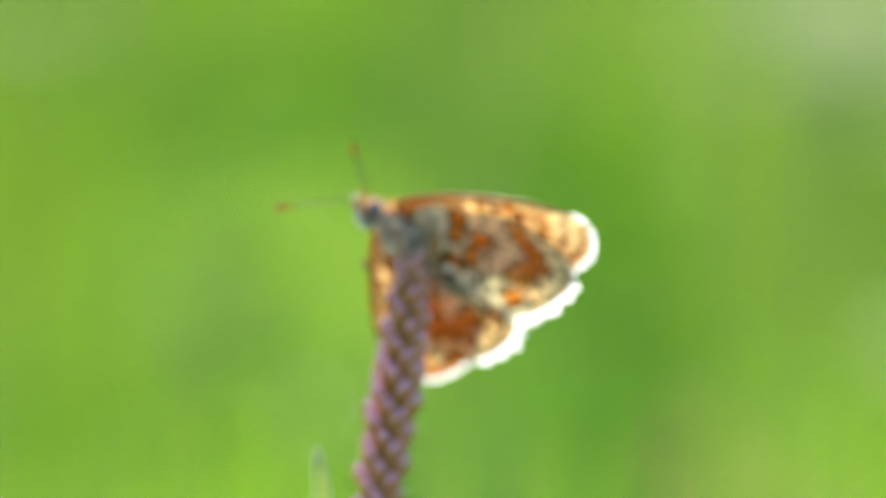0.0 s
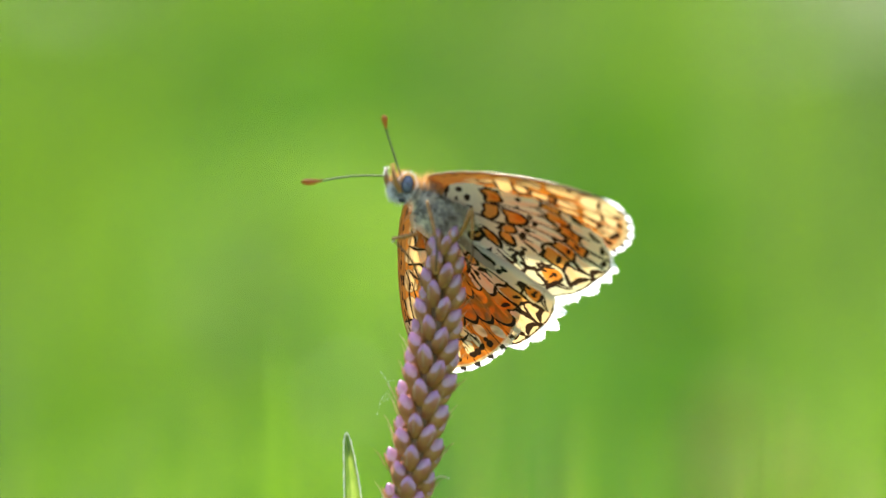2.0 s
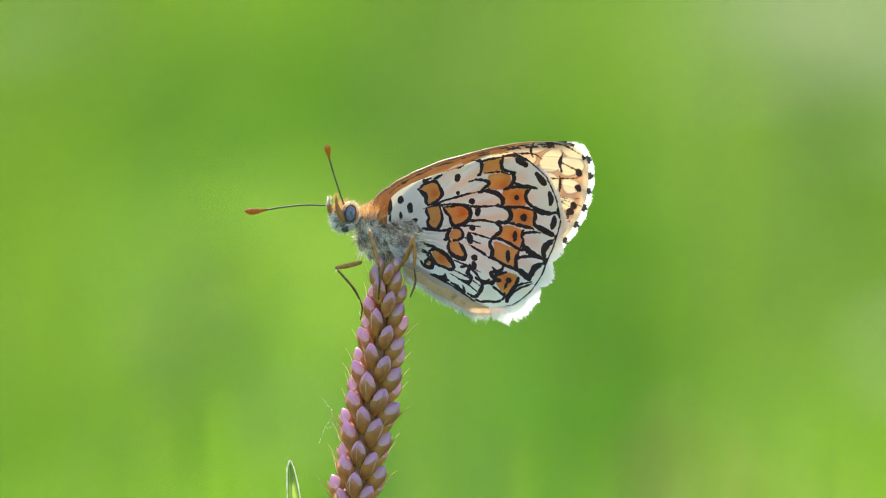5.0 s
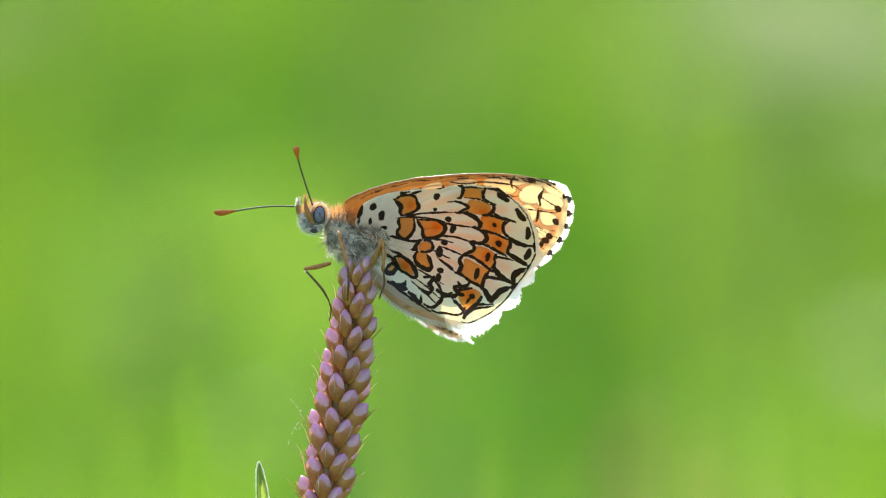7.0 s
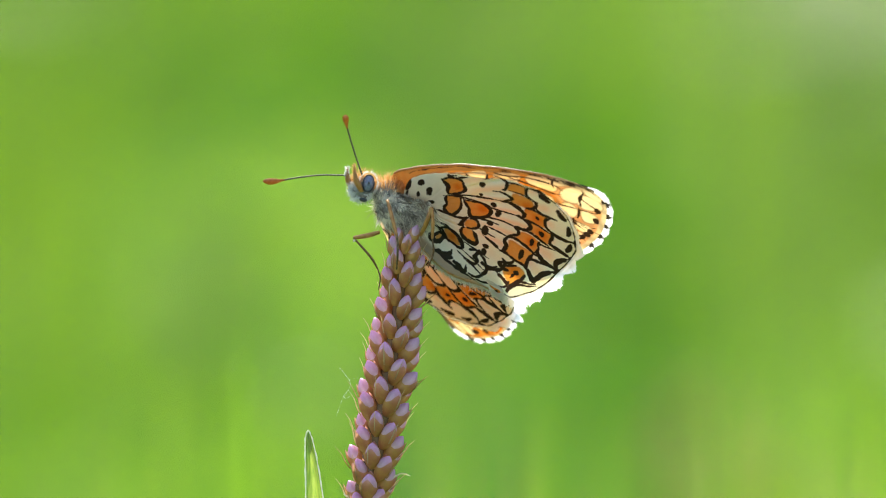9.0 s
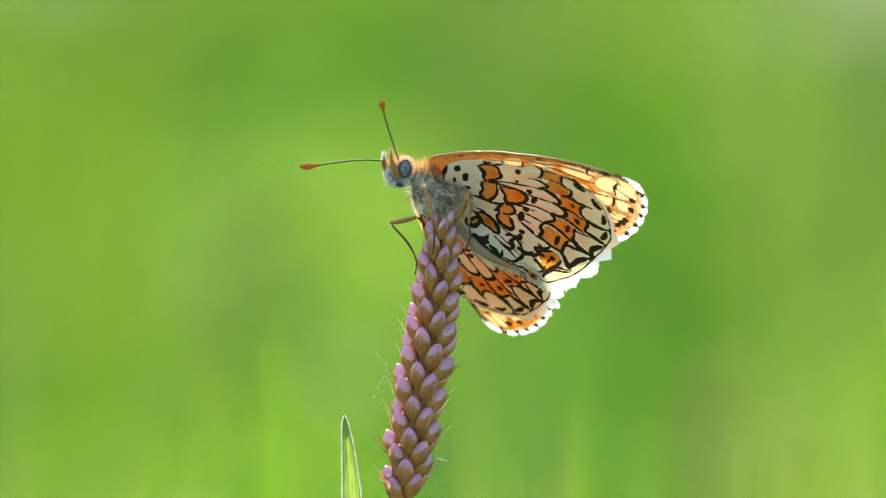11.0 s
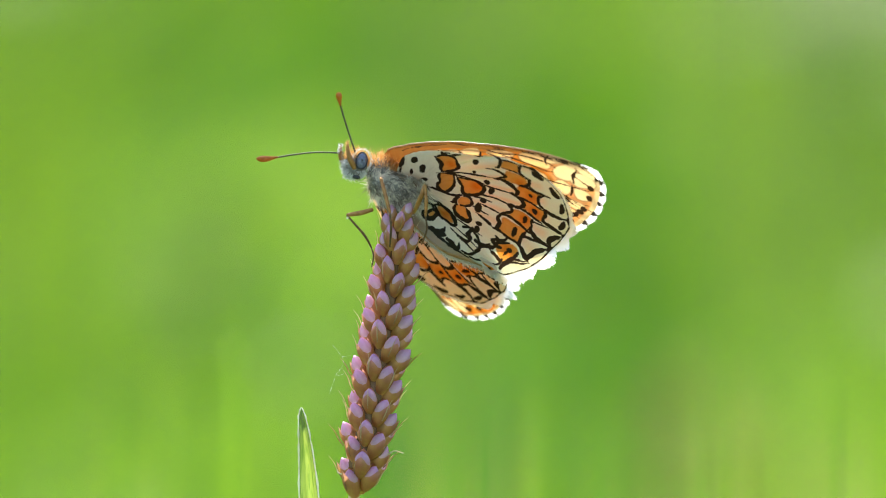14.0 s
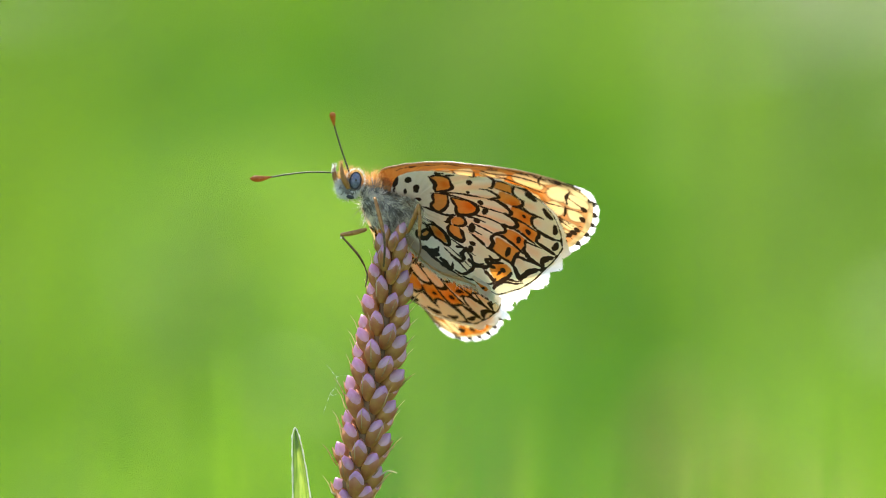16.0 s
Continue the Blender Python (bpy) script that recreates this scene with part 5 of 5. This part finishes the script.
    if kind == "hindwing" and side < 0:
        # the inner margin, folded down along the body, with long pale hairs on its edge
        pick = np.where((ang > -78) & (ang < -4))[0]
        roots, ways, lens, fold, faces = [], [], [], [], []
        for n_th, q in enumerate(pick):
            w = float(bulge(np.array(x[q]), np.array(z[q])))
            long = min(1, (n_th + 1) / 8, (len(pick) - n_th) / 42) ** 0.8
            for k in range(6):
                d = k / 5 * long
                fold.append(((x[q] + 0.7 * d) * MM, (w + 0.6 * d ** 1.2) * MM, (z[q] + 0.03 - 1.05 * d + 0.06 * math.sin(n_th * 0.5) * d) * MM))
                if n_th and k:
                    m = 6 * n_th + k
                    faces.append((m - 7, m - 6, m, m - 1))
            for _ in range(9):
                d = rnd.uniform(0.75, 1.0) * long
                roots.append(((x[q] + 0.7 * d) * MM, (w + 0.6 * d) * MM, (z[q] - 1.05 * d) * MM))
                ways.append((0.95 + rnd.normal() * 0.25 + 0.2 * math.sin(n_th * 0.9), rnd.normal() * 0.25 - 0.05, -0.55 + rnd.normal() * 0.25))
                lens.append(rnd.uniform(0.35, 1.0) * MM)
        mesh_object("inner_fold", fold, faces, FOLD, wing, "pale brown folded inner margin")
        v, f = hair_mesh(roots, ways, lens, 0.05 * MM, (0, 0, 0), 0.2, 8)
        mesh_object("margin_hair", v, f, HAIR_WHITE, wing, "long pale hair on the inner margin", False)
        # soft tufts combed back over the wing's root
        roots, ways, lens = [], [], []
        for k in range(80):
            a, d = rnd.uniform(-math.pi, math.pi), 2.3 * math.sqrt(rnd.uniform(0, 1))
            u, v = 0.2 + d * math.cos(a), -0.6 + 0.95 * d * math.sin(a)
            w = float(bulge(np.array(u), np.array(v)))
            lean, long = (0.9 + rnd.normal() * 0.25, -0.22, -0.25 + rnd.normal() * 0.4), rnd.uniform(0.5, 1.15)
            for _ in range(11):
                roots.append(((u + rnd.normal() * 0.14) * MM, (w - 0.06) * MM, (v + rnd.normal() * 0.14) * MM))
                ways.append(tuple(q + rnd.normal() * 0.10 for q in lean))
                lens.append(long * rnd.uniform(0.7, 1.1) * MM)
        v, f = hair_mesh(roots, ways, lens, 0.06 * MM, (0, 0, 0), 0.15, 19)
        mesh_object("root_hair", v, f, HAIR_GREY, wing, "soft grey-blue hair on the wing's root", False)
    elif kind == "forewing":
        pick = np.where((ang > 58) & (ang < 165))[0][::4]
        pts = [Vector((x[q], 0, z[q])) * MM for q in pick]
        for p in pts:
            w = float(bulge(np.array(p.x / MM), np.array(p.z / MM)))
            p.y = (w if side < 0 else -w) * MM
        v, f = tube(pts, list(np.linspace(0.05, 0.12, len(pts)) * MM), 8)
        mesh_object("costa", v, f, COSTA, wing, "brown leading-edge rib")
    return wing


def surface_hairs(centre, axes, radii, count, length, spread, seed, keep=None, comb=(0, 0, 0), rise=1.0, tuft=1):
    """Roots, directions and lengths of hairs on an ellipsoid; tuft: how many lean together."""
    rnd = random.Random(seed)
    roots, ways, lens = [], [], []
    while len(roots) < count:
        if tuft > 1 and roots and len(roots) % tuft:
            o = Vector((rnd.gauss(0, 1), rnd.gauss(0, 1), rnd.gauss(0, 1)))
            roots.append(lead[0] + o * 0.13 * MM), ways.append(lead[1] + o * 0.10 - (o * 0.13 * MM) / lead[2] * 0.6), lens.append(lead[2] * rnd.uniform(0.7, 1.1))
            continue
        v = Vector((rnd.gauss(0, 1), rnd.gauss(0, 1), rnd.gauss(0, 1))).normalized()
        p = sum((Vector(axes[q]) * radii[q] * v[q] for q in range(3)), Vector())
        nrm = sum((Vector(axes[q]) * v[q] / radii[q] for q in range(3)), Vector()).normalized()
        if keep and not keep(v, nrm):
            continue
        roots.append(Vector(centre) + p * 0.97)
        ways.append(nrm * rise + Vector((rnd.gauss(0, spread), rnd.gauss(0, spread), rnd.gauss(0, spread))) + Vector(comb))
        lens.append(length * rnd.uniform(0.5, 1.3))
        lead = (roots[-1], ways[-1].normalized(), lens[-1])
    return roots, ways, lens


def build_butterfly():
    fly = new("butterfly")
    fly.matrix_world = Matrix.Translation(PERCH) @ VIEW @ AXES.to_4x4()
    tagged(fly, "orange and cream fritillary butterfly with black spots on a flower spike", "butterfly")
    X, Y, Z = Vector((1, 0, 0)), Vector((0, 1, 0)), Vector((0, 0, 1))
    # thorax
    centre, radii = Vector((-0.9, 0, -1.6)) * MM, (2.6 * MM, 1.55 * MM, 1.8 * MM)
    v, f = ellipsoid(centre, (X, Y, Z), radii, 16, 24, 0.1, 2)
    thorax = mesh_object("thorax", v, f, BODY_DARK, fly, "dark thorax under grey-blue hair")
    r, w, l = surface_hairs(centre, (X, Y, Z), radii, 6000, 0.95 * MM, 0.5, 5, lambda q, n: q.z < 0.55, (0.65, 0, -0.40), 0.22, 14)
    v, f = hair_mesh(r, w, l, 0.058 * MM, (0.15, 0, 0), 0.30, 6)
    mesh_object("body_hair", v, f, HAIR_GREY, thorax, "grey-blue body hair", False)
    r, w, l = surface_hairs(centre, (X, Y, Z), radii, 1500, 0.95 * MM, 0.35, 7, lambda q, n: q.z > 0.35 and q.x < 0.3, (0.1, 0, 0.4))
    v, f = hair_mesh(r, w, l, 0.045 * MM, (0.1, 0, 0), 0.25, 8)
    mesh_object("back_hair", v, f, HAIR_TAWNY, thorax, "tawny orange hair on the back", False)
    # abdomen
    v, f = tube(curve_points([(0.6 * MM, 0, -1.0 * MM), (3 * MM, 0, 0.1 * MM), (6.5 * MM, 0, 0.6 * MM), (9.6 * MM, 0, 0.9 * MM)], 18),
                [0.75 * MM, 0.8 * MM, 0.85 * MM] + list(np.linspace(0.85, 0.7, 9) * MM) + list(np.linspace(0.65, 0.12, 6) * MM), 16)
    abdomen = mesh_object("abdomen", v, f, BELLY, fly, "slender brown abdomen")
    r, w, l = [], [], []
    rnd = random.Random(9)
    for _ in range(700):
        s, a = rnd.uniform(0.15, 1), rnd.uniform(-math.pi, 0)
        c = Vector((1.4 + 7.6 * s, 0, -0.4 + 1.3 * s ** 0.6)) * MM
        o = Vector((0, math.cos(a), math.sin(a)))
        r.append(c + o * 0.6 * MM * (1 - 0.5 * max(0, s - 0.6)))
        w.append(o * 0.6 + Vector((1.0, rnd.gauss(0, 0.2), rnd.gauss(0, 0.2))))
        l.append(rnd.uniform(0.3, 0.6) * MM)
    v, f = hair_mesh(r, w, l, 0.05 * MM, (0, 0, 0), 0.2, 10)
    mesh_object("belly_hair", v, f, HAIR_WHITE, abdomen, "short pale hair", False)
    # head
    hc = body_point(-11, 8, 2.0)
    hr = (1.22 * MM, 1.22 * MM, 1.38 * MM)
    v, f = ellipsoid(hc, (X, Y, Z), hr, 14, 20, 0.06, 3)
    head = mesh_object("head", v, f, BODY_DARK, fly, "small hairy head")
    eye_at = body_point(0, 0, 3.1)
    out = bodyward((0.12, 0.0, 1.0)).normalized()
    tall = bodyward((0.16, 1.0, 0.0))
    tall = (tall - out * tall.dot(out)).normalized()
    wide = tall.cross(out)
    v, f = ellipsoid(eye_at, (out, tall, wide), (0.52 * MM, 0.84 * MM, 0.56 * MM), 16, 24)
    eye = mesh_object("eye", v, f, EYE, head, "slate-blue compound eye")
    ring = [eye_at + out * 0.10 * MM + (tall * math.sin(a) * 0.87 + wide * math.cos(a) * 0.57) * MM for a in np.linspace(0, 2 * math.pi, 29)]
    v, f = tube(ring, [0.085 * MM] * 29, 8)
    mesh_object("eye_rim", v, f, EYE_RIM, eye, "dark eye rim")
    v, f = ellipsoid(eye_at + out * 0.5 * MM + tall * 0.05 * MM, (out, tall, wide), (0.09 * MM, 0.13 * MM, 0.11 * MM), 8, 10)
    mesh_object("pupil_spot", v, f, EYE_RIM, eye, "dark spot in the eye")
    v, f = ellipsoid(body_point(-9, 29, 3.35), (out, wide, tall), (0.18 * MM, 0.42 * MM, 0.22 * MM), 8, 12)
    mesh_object("cheek_spot", v, f, EYE_RIM, head, "dark spot on the cheek below the eye")
    roots, ways, lens = [], [], []
    for _ in range(240):
        a = rnd.uniform(0, 2 * math.pi)
        d = tall * math.sin(a) * 1.12 + wide * math.cos(a) * 0.9
        roots.append(eye_at - out * 0.05 * MM + d * MM)
        ways.append(d * 0.9 + out * 0.25 + Vector((rnd.gauss(0, 0.2), rnd.gauss(0, 0.2), rnd.gauss(0, 0.2))))
        lens.append(rnd.uniform(0.15, 0.36) * MM)
    v, f = hair_mesh(roots, ways, lens, 0.06 * MM, (0, 0, 0), 0.2, 12)
    mesh_object("eye_fringe", v, f, HAIR_WHITE, head, "white hair round the eye", False)
    down = bodyward((-0.5, -0.85, 0.1))
    r, w, l = surface_hairs(hc, (X, Y, Z), hr, 1300, 0.46 * MM, 0.4, 13, lambda q, n: n.dot(down) > 0.05 and (Vector(q) * 1).dot(out) < 0.75)
    v, f = hair_mesh(r, w, l, 0.055 * MM, (0, 0, 0), 0.25, 14)
    mesh_object("face_hair", v, f, HAIR_WHITE, head, "white hair on face and throat", False)
    r, w, l = surface_hairs(hc, (X, Y, Z), hr, 900, 0.75 * MM, 0.35, 15, lambda q, n: n.dot(bodyward((0.2, 1, -0.2))) > 0.35)
    v, f = hair_mesh(r, w, l, 0.05 * MM, (0, 0, 0), 0.25, 16)
    mesh_object("crest", v, f, HAIR_TAWNY, head, "tawny crest of hair", False)
    # collar between head and wings
    cc = body_point(36, 18, 1.2)
    cr = (1.5 * MM, 1.3 * MM, 1.4 * MM)
    v, f = ellipsoid(cc, (X, Y, Z), cr, 12, 18, 0.08, 6)
    collar = mesh_object("collar", v, f, BODY_DARK, fly, "furry collar behind the head")
    up = bodyward((0.1, 1, -0.1))
    r, w, l = surface_hairs(cc, (X, Y, Z), cr, 800, 0.95 * MM, 0.35, 31, lambda q, n: n.dot(up) > 0.1, tuple(up * 0.5))
    v, f = hair_mesh(r, w, l, 0.05 * MM, (0.1, 0, 0), 0.25, 32)
    mesh_object("collar_hair", v, f, HAIR_TAWNY, collar, "tawny orange fur", False)
    r, w, l = surface_hairs(cc, (X, Y, Z), cr, 1800, 0.65 * MM, 0.5, 33, lambda q, n: n.dot(up) < 0.2, (0.4, 0, -0.5), 0.22, 12)
    v, f = hair_mesh(r, w, l, 0.075 * MM, (0.1, 0, 0), 0.22, 34)
    mesh_object("throat_hair", v, f, HAIR_GREY, collar, "grey hair on the throat", False)
    # palps: upturned, hairy
    for (x0, y0, x1, y1, z0), mat in (((-12, 14, -25, -36, 3.2), HAIR_TAWNY), ((-30, 8, -36, -30, 1.6), HAIR_WHITE)):
        a, b = body_point(x0, y0, z0), body_point(x1, y1, z0 + 0.5)
        mid = (a + b) / 2 + bodyward((-0.25, 0, 0.2)) * MM
        pts = curve_points([a, mid, b], 12)
        v, f = tube(pts, [0.22 * MM, 0.27 * MM, 0.3 * MM, 0.3 * MM, 0.28 * MM, 0.26 * MM, 0.23 * MM, 0.2 * MM, 0.16 * MM, 0.12 * MM, 0.08 * MM, 0.02 * MM], 8)
        palp = mesh_object("palp", v, f, LEG, head, "upturned tawny palp")
        roots, ways, lens = [], [], []
        for _ in range(320):
            q = rnd.randrange(11)
            o = Vector((rnd.gauss(0, 1), rnd.gauss(0, 1), rnd.gauss(0, 1))).normalized()
            roots.append(pts[q] + o * 0.18 * MM), ways.append(o * 0.7 + (b - a).normalized() * 0.9), lens.append(rnd.uniform(0.14, 0.34) * MM)
        v, f = hair_mesh(roots, ways, lens, 0.05 * MM, (0, 0, 0), 0.2, 17)
        mesh_object("palp_hair", v, f, mat, palp, "", False)
    # antennae: black and white ringed shafts with rusty clubs
    for ctrl, tip, z0, z1 in ((((-11, -15), (-22, -48), (-32, -80), (-37, -98)), ((-37, -97), (-39.5, -112), (-40.5, -121)), 3.2, 5.5),
                              (((-30, -14), (-80, -15), (-120, -11), (-150, -6)), ((-148, -6.5), (-168, -3.5), (-186, -4)), 2.0, 4.5)):
        n = len(ctrl)
        pts = curve_points([body_point(x, y, z0 + (z1 - z0) * i / n) for i, (x, y) in enumerate(ctrl)], 97)
        rad = [(0.08 + 0.02 * (1 if i % 4 > 1 else 0)) * MM for i in range(97)]
        v, f = tube(pts, rad, 8)
        slots = [1 if i % 4 == 0 else 0 for i in range(96) for _ in range(8)] + [0, 0]
        horn = mesh_object("antenna", v, f, [HORN_DARK, HORN_PALE], head, "black and white ringed antenna", True, slots)
        club = curve_points([body_point(x, y, z1 + 0.15 * i) for i, (x, y) in enumerate(tip)], 14)
        cr = [0.10, 0.12, 0.15, 0.19, 0.23, 0.27, 0.30, 0.325, 0.335, 0.33, 0.31, 0.26, 0.18, 0.05]
        v, f = tube(club, [q * MM for q in cr], 14)
        mesh_object("club", v, f, CLUB, horn, "rust-orange antenna club")
    # legs
    for name, parts in (("fore", (((20, 86, 3.4), (-2, 92, 3.8), (-26, 96, 4.2), 0.26, LEG), ((-26, 96, 4.2), (4, 130, 3.6), (17, 152, 2.9), 0.15, TIBIA), ((17, 152, 2.9), (21, 168, 2.6), (18, 188, 2.4), 0.10, TIBIA))),
                        ("middle", (((34, 30, 4.6), (42, 60, 5.4), (50, 92, 5.6), 0.25, LEG), ((50, 86, 5.6), (52, 118, 5.2), (50, 152, 4.3), 0.14, TIBIA))),
                        ("rear", (((92, 92, 3.6), (104, 66, 5.0), (112, 42, 5.2), 0.26, LEG), ((112, 42, 5.3), (114, 70, 5.2), (113, 98, 5.0), 0.22, LEG), ((113, 98, 5.0), (115, 122, 4.6), (106, 148, 4.0), 0.13, TIBIA)))):
        leg = None
        for a, b, c, rad, mat in parts:
            pts = curve_points([body_point(*a), body_point(*b), body_point(*c)], 14)
            k = np.linspace(0, 1, 14)
            v, f = tube(pts, list(rad * (0.75 + 0.35 * np.sin(math.pi * k)) * MM), 8, 0.8)
            if leg is None:
                leg = mesh_object("leg", v, f, mat, fly, "tawny jointed leg with dark tip")
            else:
                mesh_object("tibia" if rad > 0.11 else "tarsus", v, f, mat, leg)
    # added pale bead: the bright lit spot on the fore leg's bend
    v, f = ellipsoid(body_point(-25, 101, 4.3), (X, Y, Z), (0.12 * MM, 0.12 * MM, 0.16 * MM), 8, 10)
    mesh_object("knee", v, f, STEM, [c for c in fly.children if c.name.startswith("leg")][0], "pale bead painted as the lit spot on the knee")
    wings = {}
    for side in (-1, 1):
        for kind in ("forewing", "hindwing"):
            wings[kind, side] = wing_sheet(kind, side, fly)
            tagged(wings[kind, side], "orange and cream wing with black spots and white fringe")
    return fly, wings


# hindwing swing, turn, twist, then the forewing's, in degrees
OPEN = ((98.1, 5.6, -0.3), (97.2, -3.1, 0.9))
OPEN_FAR = ((92.7, 6.3, -6.9), (96.6, -3.2, -5.8))
HALF = ((87.6, 3.6, -2.1), (85.8, 5.4, -0.8))
HALF_FAR = ((80.5, 8.3, -5.8), (80.0, 14.4, -5.5))
SHUT = ((2.5, -6.7, 0.0), (3.2, 1.6, -1.8))


def between(a, b, f):
    return tuple(tuple(p + (q - p) * f for p, q in zip(x, y)) for x, y in zip(a, b))


AJAR = ((28.2, -3.5, 0.3), (28.4, 1.7, -1.4))


def swung(base, more):
    """The same pose, opened that many degrees further."""
    return tuple((p[0] + more, p[1], p[2]) for p in base)


BEATS = [(t, swung(OPEN, m), swung(OPEN_FAR, m)) for t, m in ((0.0, -1.5), (0.5, -1.5), (1.0, -0.5), (1.5, -0.3), (2.0, 3.2), (2.5, 3.6), (3.0, 1.2), (3.5, 0), (4.0, 2.6), (4.1, 3.4))]
BEATS += [(4.2, HALF, HALF_FAR), (4.27, between(SHUT, HALF, 0.4), between(SHUT, HALF_FAR, 0.4)), (4.33, SHUT, SHUT), (4.6, SHUT, SHUT),
          (4.8, between(SHUT, AJAR, 0.33), between(SHUT, AJAR, 0.33)), (5.0, AJAR, AJAR), (5.2, between(AJAR, HALF, 0.28), between(AJAR, HALF_FAR, 0.28)),
          (6.2, between(AJAR, HALF, 0.58), between(AJAR, HALF_FAR, 0.58)), (7.3, between(AJAR, HALF, 0.80), between(AJAR, HALF_FAR, 0.80))]
BEATS += [(t, swung(HALF, m), swung(HALF_FAR, m + (2.5 if m > 2 else 0))) for t, m in ((7.5, 5), (7.6, 4.5), (7.7, 0.5), (7.8, -4), (7.9, 0.5), (8.0, 1.2), (8.5, 0.8), (9.0, 0.4), (9.2, 0.4), (10.2, 1.0), (11.3, 3.0), (11.5, -2.5), (12.0, 6.5), (12.5, 0),
                                                               (13.0, 3.2), (13.5, 2.6), (14.0, 0.4), (14.5, 3.4), (15.0, -1.2), (15.5, 3.8), (16.0, 1.2))]


def wing_pose(kind, side, angles):
    swing, turn, twist = (radians(a) for a in angles)
    hx, hy, hz = HINGES[kind]
    if side > 0:
        hy, swing, twist = -hy, -swing, -twist
    return Matrix.Translation(Vector((hx, hy, hz)) * MM) @ Matrix.Rotation(swing, 4, "X") @ Matrix.Rotation(turn, 4, "Y") @ Matrix.Rotation(twist, 4, "Z")


build_ground()
build_meadow()
build_weeds()
build_far_flowers()
build_leaf()
build_spike()
build_thread()
fly, wings = build_butterfly()


def motions():
    for (kind, side), wing in wings.items():
        pick = 0 if kind == "hindwing" else 1
        walk(wing, [(t, wing_pose(kind, side, (near if side < 0 else far)[pick])) for t, near, far in BEATS])


motions()
